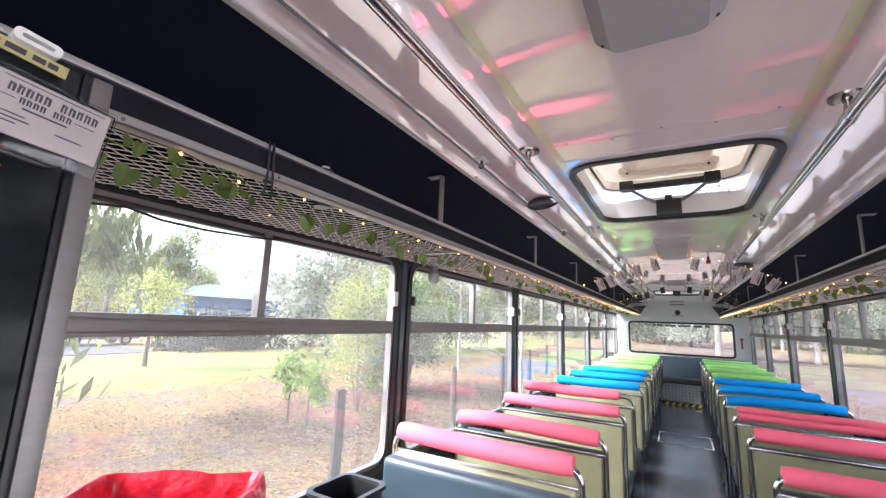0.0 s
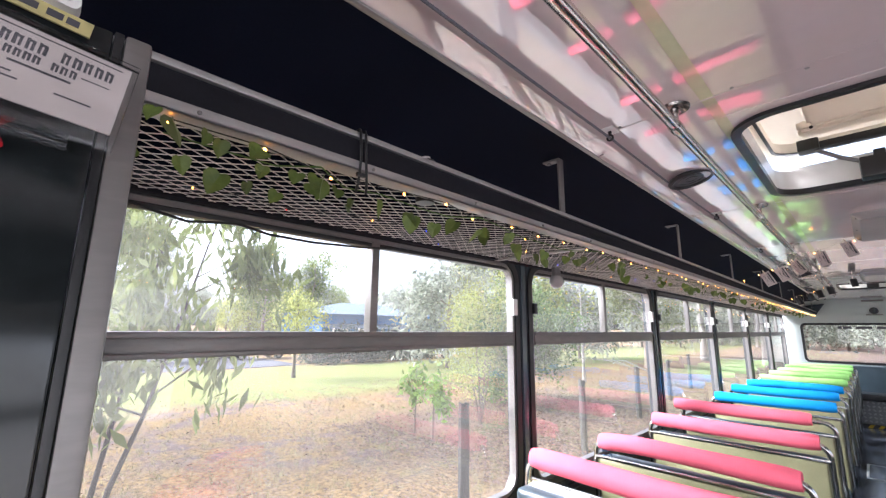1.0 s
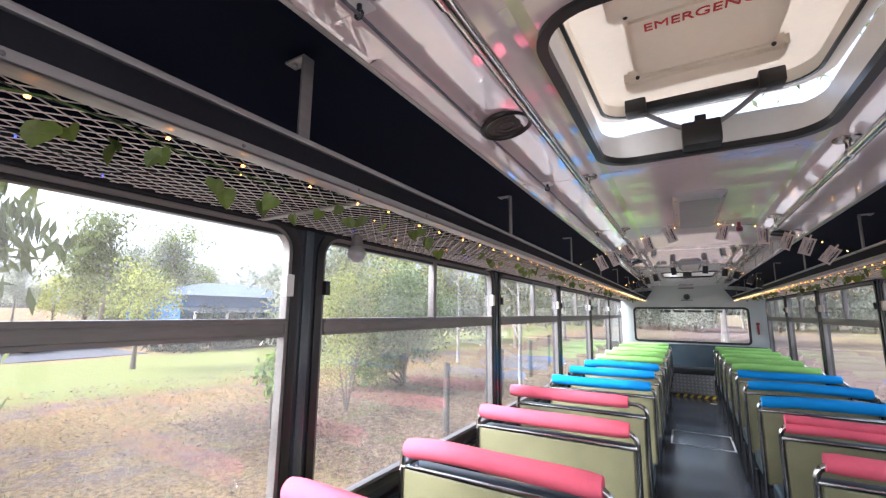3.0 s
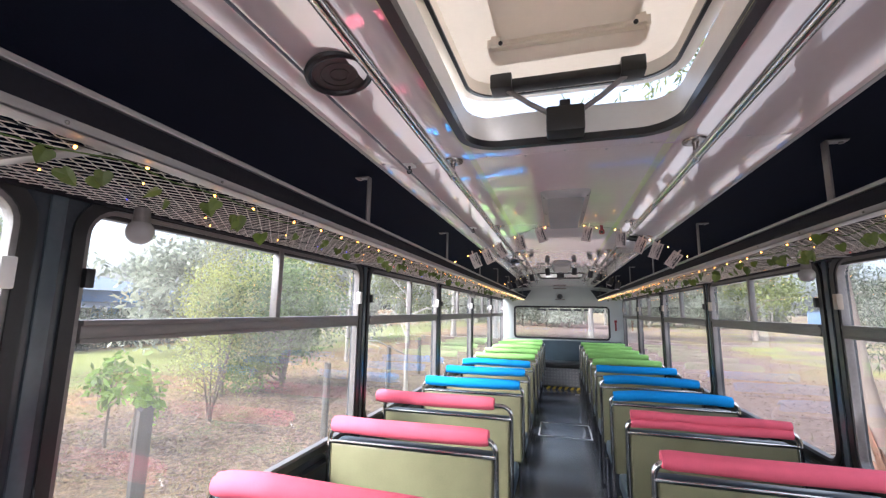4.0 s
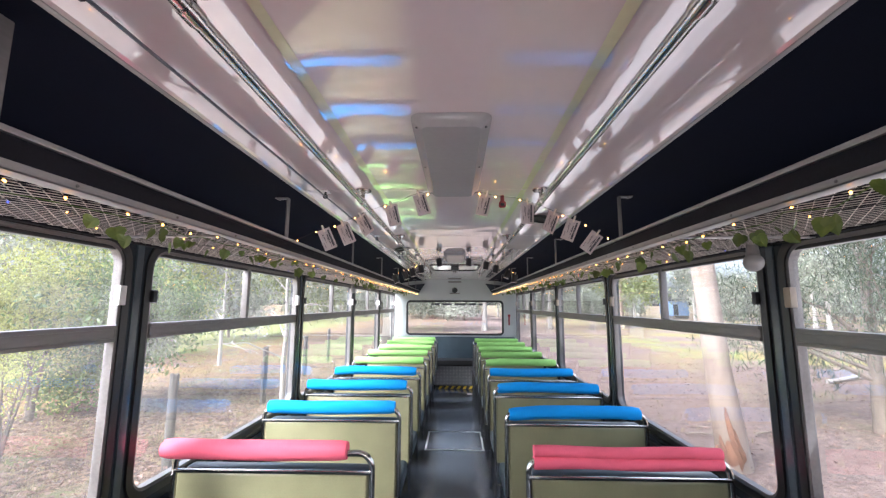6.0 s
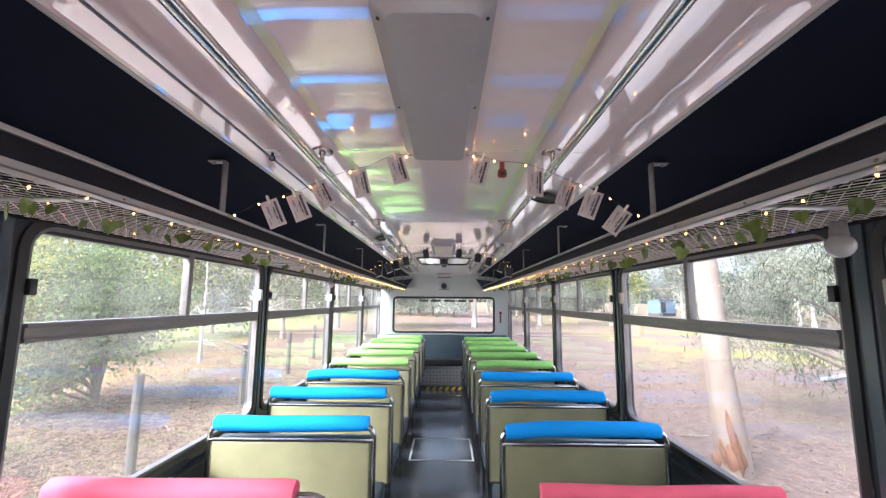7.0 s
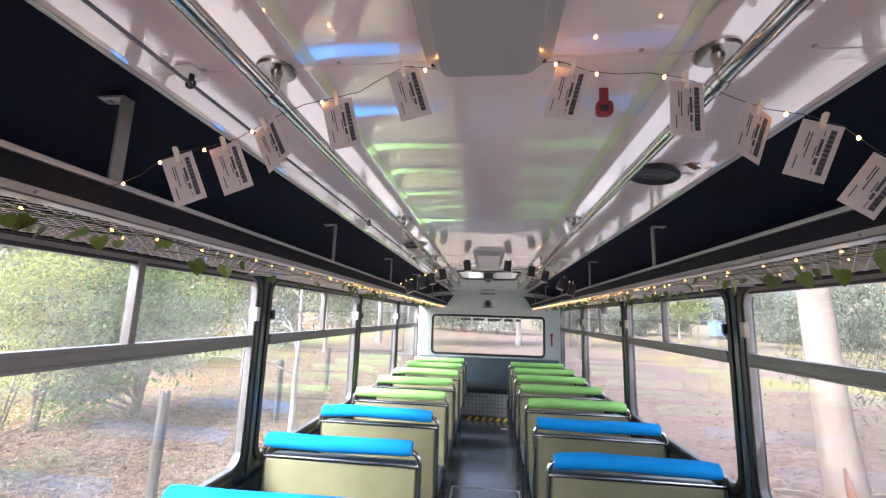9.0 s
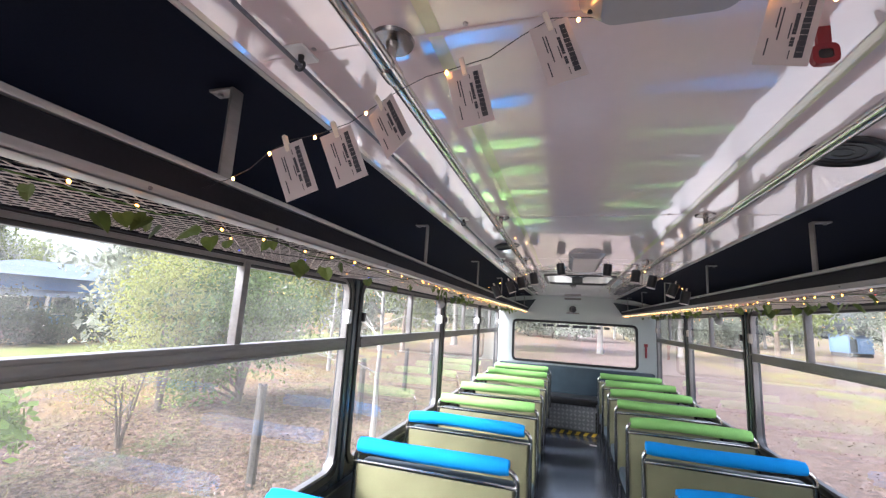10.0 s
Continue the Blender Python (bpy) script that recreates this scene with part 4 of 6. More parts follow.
# rear bench
bench = thing("rear_bench", "full width slate blue vinyl rear bench over chequer plate", "bench")
part("backrest", boxm(-1.16, 1.16, BACK - 0.16, BACK - 0.02, 0.46, 0.90, 0.03, 3), M_SLATE, bench)
part("seat_cushion", boxm(-1.16, 1.16, 9.52, BACK - 0.10, 0.40, 0.50, 0.02, 3), M_BLACK, bench, "dark vinyl seat cushion")
cp = part("kick_plate", boxm(-1.16, 1.16, 9.56, 9.575, 0.06, 0.40), M_CHEQUER, bench, "aluminium chequer kick plate")
tread = bmesh.new()
box(tread, -0.019, 0.019, -0.004, 0.0, -0.010, 0.010, 0.003, 1)
tread = smooth(mesh_of("tread_bar", tread))
for i in range(12):
    for j in range(6):
        x, z = -0.32 + i * 0.058, 0.095 + j * 0.056
        part("tread_bar", tread, M_STRIP, cp, at=Matrix.Translation((x, 9.56, z)) @ Matrix.Rotation(radians(45 if (i + j) % 2 else -45), 4, "Y"))
part("step_nosing", boxm(-0.36, 0.36, 9.50, 9.56, 0.0, 0.058, 0.004), M_BLACK, bench)
for i in range(6):
    sb = bmesh.new()
    x = -0.31 + i * 0.11
    vs = [(x, 9.497, 0.004), (x + 0.05, 9.497, 0.004), (x + 0.085, 9.497, 0.054), (x + 0.035, 9.497, 0.054)]
    a = [sb.verts.new(v) for v in vs]
    b = [sb.verts.new((v[0], v[1] + 0.004, v[2])) for v in vs]
    sb.faces.new(a)
    for k in range(4):
        sb.faces.new((a[k], a[(k + 1) % 4], b[(k + 1) % 4], b[k]))
    part("hazard_stripe", sb, M_HAZARD, bench, "yellow hazard stripe")

# floor hatch
fh = thing("floor_hatch", "aluminium framed floor hatch set in the aisle", "floor hatch")
part("panel", boxm(-0.30, 0.30, 6.36, 6.95, -0.02, 0.0025), M_FLOOR, fh)
for a in ((-0.315, 0.315, 6.335, 6.358), (-0.315, 0.315, 6.952, 6.975), (-0.315, -0.295, 6.358, 6.952), (0.295, 0.315, 6.358, 6.952)):
    part("edge_strip", boxm(*a, -0.01, 0.0045, 0.001, 1), M_STRIP, fh, "worn aluminium edge strip")
pp = thing("paper_scrap", "small white scrap of paper on the aisle floor", "paper")
part("sheet", boxm(0.20, 0.29, 9.05, 9.12, 0.001, 0.003), M_CARD, pp)

# rear camera, red hammer, grille
rc = thing("rear_light", "small round rear lamp on a grey bracket", "lamp")
part("bracket", boxm(-0.11, 0.09, BACK - 0.06, BACK, 1.725, 1.745, 0.004), M_ALU_DULL, rc)
bm = bmesh.new()
cyl(bm, (-0.01, BACK - 0.035, 1.80), 0.055, 0.07, 20, 0.05, "y")
part("housing", bm, M_BLACK, rc)
bm = bmesh.new()
cyl(bm, (-0.01, BACK - 0.073, 1.79), 0.03, 0.01, 16, None, "y")
part("lens", bm, M_PANELGLOSS, rc)
gv = thing("rear_vent", "flat grey vent slot on the rear panel", "vent")
part("slot", boxm(-0.14, 0.12, BACK - 0.012, BACK, 1.955, 1.985, 0.004), M_ALU_DULL, gv)
hm = thing("emergency_hammer", "red emergency hammer clipped beside the rear window", "hammer")
part("handle", tube(bmesh.new(), [(1.06, BACK - 0.02, 1.12), (1.06, BACK - 0.03, 1.28)], 0.016, 10), M_DARKRED, hm)
part("head", boxm(1.035, 1.085, BACK - 0.05, BACK - 0.005, 1.28, 1.33, 0.008), M_DARKRED, hm)
for s in (-1, 1):
    bx = thing("corner_bracket", "dark triangular bracket closing the rack end", "bracket", group="rack end brackets")
    bm = bmesh.new()
    loop = [(s * 0.60, 1.935), (s * 0.72, 1.76), (s * 1.18, 1.76), (s * 1.18, 1.87)]
    fan(bm, loop if s > 0 else loop[::-1], -0.05, -0.03, lambda u, v, w: (u, BACK + w, v))
    part("plate", bm, M_PILLAR, bx)

# ---------------------------------------------------------------- front screen panel with its card holder
scr = thing("screen_panel", "glossy black screen panel with aluminium edge post", "screen")
part("panel", boxm(-0.557, -0.537, -0.95, 0.122, 0.02, 1.70, 0.003), M_PANELGLOSS, scr)
part("post", boxm(-0.560, -0.533, 0.130, 0.150, 0.0, 1.70, 0.004), M_ALU_DULL, scr, "aluminium end post")
part("seal", boxm(-0.5585, -0.5345, 0.1225, 0.1295, 0.02, 1.70, 0.002), M_RUBBER, scr)
ch = thing("card_holder", "clear perspex holder with a printed white card", "card holder")
TIP = Matrix.Rotation(radians(-7), 4, "X")
ch.matrix_basis = Matrix.Translation((-0.480, 0.0905, 1.6175)) @ TIP
part("card", boxm(-0.0012, 0.0, -0.043, 0.041, -0.028, 0.027), M_CARD, ch)
g = part("cover", boxm(0.0022, 0.0036, -0.047, 0.045, -0.040, 0.031, 0.0006), M_PERSPEX, ch)
g.visible_shadow = False
part("back_plate", boxm(-0.0060, -0.0020, -0.047, 0.045, -0.040, 0.031, 0.001), M_PERSPEX, ch)
part("foot", boxm(-0.053, -0.0062, -0.020, 0.020, -0.034, -0.030, 0.001), M_PERSPEX, ch)
prs = random.Random(8)


def printed(y0, y1, z, half, name, label, words=0):
    """One row of print: a row of separate blocks for large letters, a bar for small ones."""
    bm = bmesh.new()
    if words:
        w = (y1 - y0) / words
        for i in range(words):
            if i != words // 2:
                c = y0 + (i + 0.5) * w
                box(bm, 0.0, 0.0003, c - w * prs.uniform(0.34, 0.42), c - w * 0.10, z - half, z + half)
                box(bm, 0.0, 0.0003, c + w * 0.08, c + w * prs.uniform(0.30, 0.42), z - half, z + half * prs.uniform(0.5, 1.0))
                box(bm, 0.00005, 0.00028, c - w * 0.36, c + w * 0.36, z + half * 0.45, z + half * 0.85)
    else:
        box(bm, 0.0, 0.0003, y0, y1, z - half, z + half)
    part(name, bm, M_INK, ch, label)


printed(-0.034, 0.033, 0.0150, 0.0042, "title", "large dark title shape", 11)
printed(-0.024, 0.014, 0.0058, 0.0030, "title", "dark title shape", 8)
for z, y0, y1, t in ((0.0235, -0.038, 0.036, 0.0004), (0.0058, -0.036, -0.026, 0.0004), (0.0058, 0.016, 0.032, 0.0004), (-0.0010, -0.020, 0.012, 0.0008), (-0.0085, -0.036, -0.016, 0.0006), (-0.0125, -0.036, -0.012, 0.0006), (-0.0125, 0.006, 0.026, 0.0006), (-0.0165, -0.036, -0.020, 0.0006)):
    printed(y0, y1, z, t, "print", "dark printed line")
lab = thing("yellow_label", "faded yellow warning label strip", "label")
lab.matrix_basis = Matrix.Translation((-0.530, 0.108, 1.688)) @ TIP
part("strip", boxm(-0.002, 0.0, -0.14, 0.0, -0.0065, 0.0065), M_LABEL, lab)
for y0, y1 in ((-0.016, -0.008), (-0.028, -0.018), (-0.048, -0.033), (-0.075, -0.052), (-0.10, -0.08)):
    part("print", boxm(0.0, 0.0004, y0, y1, -0.003, 0.003), M_INK, lab, "dark worn lettering bar")
hd = thing("pull_handle", "white plastic pull handle", "handle")
hd.matrix_basis = Matrix.Translation((-0.520, 0.0805, 1.704)) @ TIP
part("grip", ring(bmesh.new(), rounded(-0.0125, 0.0125, -0.0022, 0.0022, 0.002, 3), rounded(-0.0185, 0.0185, -0.0065, 0.0065, 0.005, 3), 0.0, -0.017, lambda u, v, w: (w, u, v)), M_WHITE, hd)
bag = thing("pink_ribbon", "crumpled dark pink ribbon hanging from the panel", "ribbon")
bm = bmesh.new()
tube(bm, [(-0.532, 0.040, 1.600), (-0.522, 0.052, 1.585), (-0.526, 0.066, 1.578), (-0.520, 0.072, 1.572)], [0.004, 0.009, 0.007, 0.003], 6)
part("ribbon", bm, M_RED, bag)

# bins
bn = thing("rubbish_bin", "tall black rectangular rubbish bin lined with a red bag", "bin")
BCX, BCY, BROT = -0.985, 0.532, radians(36)


def bin_loop(grow, z, wob=0.0, seed=0.0):
    base = rounded(-0.175, 0.175, -0.082, 0.082, 0.03, 4)
    out = []
    for k in range(len(base)):
        (a, b), (c, d) = base[k], base[(k + 1) % len(base)]
        steps = max(1, int(math.hypot(c - a, d - b) / 0.018))
        for q in range(steps):
            u, v = a + (c - a) * q / steps, b + (d - b) * q / steps
            w = wob * noise.noise((u * 22 + seed, v * 22, z * 5))
            h = wob * 0.8 * noise.noise((u * 14, v * 14, 3.0 + seed))
            u, v = u * (grow + w), v * (grow + 0.5 * (grow - 1) + w)
            out.append((BCX + u * math.cos(BROT) - v * math.sin(BROT), BCY + u * math.sin(BROT) + v * math.cos(BROT), z + h * 0.35))
    return out


def loft(bm, loops):
    rows = [[bm.verts.new(p) for p in lp] for lp in loops]
    n = len(rows[0])
    for A, B in zip(rows, rows[1:]):
        for i in range(n):
            bm.faces.new((A[i], A[(i + 1) % n], B[(i + 1) % n], B[i]))
    return rows


bm = bmesh.new()
rows = loft(bm, [bin_loop(g, z) for g, z in ((0.72, 0.0), (0.74, 0.01), (0.98, 1.03), (1.02, 1.032), (1.02, 1.05), (0.96, 1.05), (0.73, 0.03))])
bm.faces.new(rows[0])
bm.faces.new(rows[-1])
part("body", bm, M_BLACK, bn)
bm = bmesh.new()
loft(bm, [bin_loop(g, z, w, sd) for g, z, w, sd in ((1.08, 0.90, 0.05, 0.0), (1.09, 0.97, 0.06, 1.0), (1.06, 1.04, 0.04, 2.0), (1.03, 1.060, 0.04, 2.5), (0.99, 1.062, 0.04, 2.5), (0.92, 1.045, 0.05, 3.0), (0.86, 0.98, 0.08, 4.0), (0.80, 0.86, 0.10, 5.0), (0.70, 0.62, 0.10, 6.0), (0.5, 0.42, 0.08, 7.0), (0.05, 0.40, 0.0, 0.0))])
part("bag", bm, M_REDBAG, bn, "red plastic bin bag folded over the rim")
tb = thing("storage_tub", "open black plastic storage tub standing on the seat", "tub")
bm = bmesh.new()
pl3 = lambda u, v, w: (u, v, w)
ring(bm, rounded(-1.135, -0.965, 1.10, 1.29, 0.03, 3), rounded(-1.145, -0.955, 1.09, 1.30, 0.035, 3), 0.486, 0.838, pl3)
part("body", bm, M_BLACK, tb)
bm = ring(bmesh.new(), rounded(-1.137, -0.963, 1.098, 1.292, 0.03, 3), rounded(-1.155, -0.945, 1.078, 1.312, 0.04, 3), 0.833, 0.845, pl3)
part("rim", bm, M_BLACK, tb)
part("base", boxm(-1.137, -0.963, 1.098, 1.292, 0.488, 0.50), M_BLACK, tb)

# ---------------------------------------------------------------- string lights, ivy and cards
BULB = smooth(mesh_of("bulb", ball(bmesh.new(), (0, 0, 0), 0.0025, 8, 6, (1, 1, 1.4))))
BULB.materials.append(M_WARM)
BULB_B = BULB.copy()
BULB_B.materials[0] = M_BLUEBULB
BULB_G = BULB.copy()
BULB_G.materials[0] = M_WARMER
BULB_R = BULB.copy()
BULB_R.materials[0] = M_REDBULB


def string_lights(side):
    s = thing("string_lights", "warm fairy lights strung along the rack edge", "string lights", group="string lights")
    rnd = random.Random(5 + side)
    pts, bulbs = [], []
    y = 0.2 if side < 0 else -0.6
    while y < BACK - 0.1:
        x = side * (RX + 0.006 + rnd.uniform(0.0, 0.030))
        z = 1.7255 - rnd.uniform(0.0, 0.010)
        pts.append((x, y, z))
        bulbs.append((x, y, z - 0.004))
        y += rnd.uniform(0.10, 0.17) if y < 4.6 else rnd.uniform(0.06, 0.09)
    part("wire", tube(bmesh.new(), pts, 0.0012, 5), M_WIRE, s)
    for i, b in enumerate(bulbs):
        part("bulb", BULB, M_WARM, s, at=Matrix.Translation(b) @ Matrix.Rotation(rnd.uniform(0, 3), 4, "X"))
    c = thing("string_lights", "coloured fairy lights threaded under the rack mesh", "string lights", group="string lights")
    pts, y = [], 0.3 if side < 0 else -0.6
    while y < 8.5:
        pts.append((side * rnd.uniform(RX + 0.08, HALF - 0.1), y, 1.732))
        y += rnd.uniform(0.08, 0.22)
    part("wire", tube(bmesh.new(), pts, 0.0010, 5), M_WIRE, c)
    for p in pts:
        k = rnd.random()
        me = BULB_B if k < 0.3 else BULB_R if k < 0.42 else BULB
        part("bulb", me, M_WARM, c, at=Matrix.Translation((p[0], p[1], p[2] - 0.006)) @ Matrix.Scale(0.7, 4))


for s in (-1, 1):
    string_lights(s)
# dense light strip under the rear half of the racks
for s in (-1, 1):
    ls = thing("light_strip", "warm light strip under the rear rack edge", "light strip", group="light strips")
    part("tape", boxm(*sorted((s * (RX + 0.002), s * (RX + 0.010))), 5.9, BACK - 0.06, 1.7250, 1.7280), M_CORD, ls)
    bm = bmesh.new()
    y = 5.92
    while y < BACK - 0.08:
        box(bm, *sorted((s * (RX + 0.003), s * (RX + 0.009))), y, y + 0.007, 1.7220, 1.7250)
        y += 0.066
    tagged(part("diodes", bm, M_DIODE, ls), kind="stuff")


def leaf_mesh(size, seed):
    rnd = random.Random(seed)
    out = [(0, 0.04), (0.20, -0.06), (0.42, 0.02), (0.50, 0.24), (0.42, 0.46), (0.36, 0.60), (0.17, 0.82), (0, 1.0)]
    pts = [(u * size, v * size) for u, v in out] + [(-u * size, v * size) for u, v in out[-2:0:-1]]
    bm = bmesh.new()
    c = bm.verts.new((0, 0.45 * size, 0.05 * size))
    vs = [bm.verts.new((u, v, -0.10 * size * (abs(u) / size) * 2 + rnd.uniform(-0.04, 0.04) * size)) for u, v in pts]
    for i in range(len(vs)):
        bm.faces.new((c, vs[i], vs[(i + 1) % len(vs)]))
    me = bpy.data.meshes.new("leaf")
    bm.to_mesh(me)
    bm.free()
    me.materials.append(M_LEAF)
    return me


LEAVES = [leaf_mesh(s, i) for i, s in enumerate((0.029, 0.036, 0.043, 0.024))]


def ivy(side):
    v = thing("ivy_garland", "artificial green ivy garland twined along the rack edge", "garland", group="ivy garlands")
    rnd = random.Random(11 + side)
    pts = []
    y = 0.20 if side < 0 else -0.6
    leaves = []
    while y < 8.6:
        p = (side * (RX + rnd.uniform(0.015, 0.07)), y, 1.724 - rnd.uniform(0.0, 0.018))
        pts.append(p)
        dense = 0.6 + 0.5 * math.sin(y * 2.7 + side) + (0.5 if y < 2.5 else 0.4 if side > 0 and y < 5.5 else 0)
        for _ in range(2 if rnd.random() < dense else (1 if rnd.random() < 0.5 else 0)):
            leaves.append((p[0] + side * rnd.uniform(-0.01, 0.08), p[1] + rnd.uniform(-0.04, 0.04), p[2] - rnd.uniform(0.0, 0.03)))
        y += rnd.uniform(0.06, 0.13)
    if side < 0:
        for k in range(9):
            leaves.append((-RX + rnd.uniform(-0.03, 0.012), 0.17 + 0.035 * k + rnd.uniform(-0.015, 0.015), 1.732 - 0.005 * k + rnd.uniform(-0.008, 0.008)))
    part("stem", tube(bmesh.new(), pts, 0.0015, 5), M_STEM, v)
    for p in leaves:
        m = Matrix.Translation(p) @ Euler((rnd.uniform(-2.2, -0.7), rnd.uniform(-0.6, 0.6), rnd.uniform(-1.2, 1.2) - side * 1.2)).to_matrix().to_4x4()
        part("leaf", rnd.choice(LEAVES), M_LEAF, v, at=m)


for s in (-1, 1):
    ivy(s)
# loose wire under the first rack, and a black hook on its front
lw = thing("loose_wire", "thin dark wire drooping under the rack edge", "wire")
wp = [(-1.15, 0.20, 1.701), (-1.15, 0.32, 1.678), (-1.14, 0.42, 1.690), (-1.14, 0.50, 1.676), (-1.14, 0.62, 1.674), (-1.15, 0.78, 1.685), (-1.16, 0.92, 1.701)]
part("wire", tube(bmesh.new(), wp, 0.0035, 6), M_WIRE, lw)
hk = thing("rack_strap", "doubled black strap hung over the rack front", "strap")
for dy in (-0.005, 0.006):
    y = 0.492 + dy
    part("strap", tube(bmesh.new(), [(-RX - 0.03, y, 1.798), (-RX - 0.024, y, 1.8065), (-RX + 0.006, y, 1.807), (-RX + 0.0095, y, 1.800), (-RX + 0.0095, y + 0.003, 1.75), (-RX + 0.004, y + 0.006 + dy * 0.6, 1.705), (-RX - 0.004, y + 0.008 + dy, 1.690)], 0.0026, 7), M_BLACK, hk)
part("buckle", boxm(-RX + 0.002, -RX + 0.010, 0.484, 0.502, 1.716, 1.724, 0.002), M_BLACK, hk)
# small things lying in the rack
rt = thing("rack_clutter", "small dark bottle standing in the luggage rack", "bottle")
bm = bmesh.new()
cyl(bm, (-0.775, 0.70, 1.775), 0.022, 0.10, 14)
part("body", bm, M_BLACK, rt)
bm = bmesh.new()
cyl(bm, (-0.775, 0.70, 1.830), 0.011, 0.010, 12)
part("cap", bm, M_CARD, rt)


def hanging_card():
    bm = bmesh.new()
    box(bm, -0.027, 0.027, -0.0006, 0.0006, -0.092, 0.0)
    return bm


CARD_ME = smooth(mesh_of("card", hanging_card()))
CARD_ME.materials.append(M_CARD)
cn = bmesh.new()
tube(cn, [(0, 0, -0.004), (0, 0, -0.007), (0, 0, -0.080), (0, 0, -0.083)], [0.024, 0.027, 0.027, 0.024], 16)
n0 = len(cn.faces)
tube(cn, [(0, 0, -0.0835), (0, 0, -0.0865)], 0.0272, 16)
cn.faces.ensure_lookup_table()
rim_faces = range(n0, len(cn.faces))
for i in rim_faces:
    cn.faces[i].material_index = 1
CAN_ME = smooth(mesh_of("can_holder", cn))
CAN_ME.materials.append(M_CARDBACK)
CAN_ME.materials.append(M_CARD)
PRINT = []
for x, z0, z1, w in ((0.0155, -0.082, -0.010, 0.0042), (0.006, -0.068, -0.026, 0.0022), (0.0015, -0.058, -0.038, 0.0007), (-0.009, -0.060, -0.018, 0.0008), (-0.013, -0.044, -0.018, 0.0008), (-0.018, -0.080, -0.058, 0.0008), (0.006, -0.020, -0.012, 0.0005), (0.006, -0.084, -0.074, 0.0005)):
    pbm, zz, prnd = bmesh.new(), z0, random.Random(int(1e5 * (x + 1)))
    step = max(0.0022, w * 1.75)
    while zz < z1 - step * 0.5:
        ln = step * prnd.uniform(0.86, 0.96)
        dx = w * prnd.uniform(0.0, 0.25)
        if w < 0.001 or prnd.random() > 0.10:
            box(pbm, x - w + dx, x + w, -0.0012, -0.0007, zz, zz + ln)
        zz += step
    me = smooth(mesh_of("print", pbm))
    me.materials.append(M_INK)
    PRINT.append(me)
PEG = boxm(-0.0035, 0.0035, -0.004, 0.004, -0.014, 0.016, 0.001, 1)
PEG = smooth(mesh_of("peg", PEG))
PEG.materials.append(M_CREAM)


def card_garland(y, cards, bulbs, dark, label):
    g = thing("card_garland", label, "garland", group="card garlands")
    pts = []
    for i in range(33):
        x = -0.72 + 1.44 * i / 32
        d = max(0.0, abs(x) - 0.15)
        z = 1.986 - d * 0.385 + (0.034 * math.sin(math.pi * min(1.0, d / 0.52)) if x > 0 else 0.0)
        pts.append((x, y + 0.012 * math.sin(i * 1.3), z + 0.002 * math.sin(i * 2.1)))
    part("wire", tube(bmesh.new(), pts, 0.0007, 5), M_WIRE, g)

    def at(x):
        t = (x + 0.72) / 1.44 * 32
        i = max(0, min(31, int(t)))
        return Vector(pts[i]).lerp(Vector(pts[i + 1]), t - i)

    for x, tilt, yaw in cards:
        p = at(x)
        m = Matrix.Translation(p + Vector((0, -0.004, -0.008))) @ Euler((0, radians(tilt), radians(yaw))).to_matrix().to_4x4()
        if dark:
            part("can_holder", CAN_ME, M_CARDBACK, g, "black foam can holder with a pale rim", at=m)
        else:
            c = part("card", CARD_ME, M_CARD, g, "white printed hanging card", at=m)
            for me in PRINT:
                part("print", me, M_INK, c)
        part("peg", PEG, M_CREAM, g, at=Matrix.Translation(p + Vector((0, -0.003, -0.006))) @ Euler((0, radians(tilt), 0)).to_matrix().to_4x4())
    for x in bulbs:
        part("bulb", BULB_G, M_WARMER, g, at=Matrix.Translation(at(x) + Vector((0, -0.006, -0.008))) @ Matrix.Scale(0.95, 4))
    return g


card_garland(3.51, ((-0.545, -24, 10), (-0.470, -24, 8), (-0.390, -32, -20), (-0.262, -15, 10), (-0.140, -18, 6), (0.150, 15, -8), (0.322, 2, 8), (0.438, 24, 20), (0.515, 22, -10), (0.615, 37, -6)), (-0.66, -0.575, -0.50, -0.415, -0.285, -0.10, 0.02, 0.12, 0.19, 0.29, 0.47, 0.56, 0.655), False, "string of white printed cards and warm bulbs across the ceiling")
card_garland(5.86, ((-0.60, -24, 0), (-0.50, -20, 5), (-0.425, -14, -8), (-0.335, -10, 6), (-0.155, -8, 0), (0.150, 6, 4), (0.320, 8, -4), (0.422, 14, 6), (0.540, 22, 8), (0.605, 12, -6)), (-0.64, -0.56, -0.46, -0.38, 0.02, 0.37, 0.47, 0.58), True, "string of black can holders and bulbs across the ceiling")
op = thing("bottle_opener", "red bottle opener hanging from the ceiling string", "bottle opener")
bm = ring(bmesh.new(), rounded(0.221, 0.239, 1.955, 1.970, 0.005, 3), rounded(0.214, 0.246, 1.947, 1.978, 0.009, 3), 3.615, 3.624, lambda u, v, w: (u, w, v))
box(bm, 0.221, 0.239, 3.615, 3.624, 1.977, 2.010, 0.004)
part("blade", boxm(0.2205, 0.2395, 3.617, 3.622, 1.954, 1.971), M_BLACK, op)
part("cord", tube(bmesh.new(), [(0.23, 3.62, 2.009), (0.23, 3.62, 2.03)], 0.001, 5), M_WIRE, op)
part("body", bm, M_DARKRED, op)

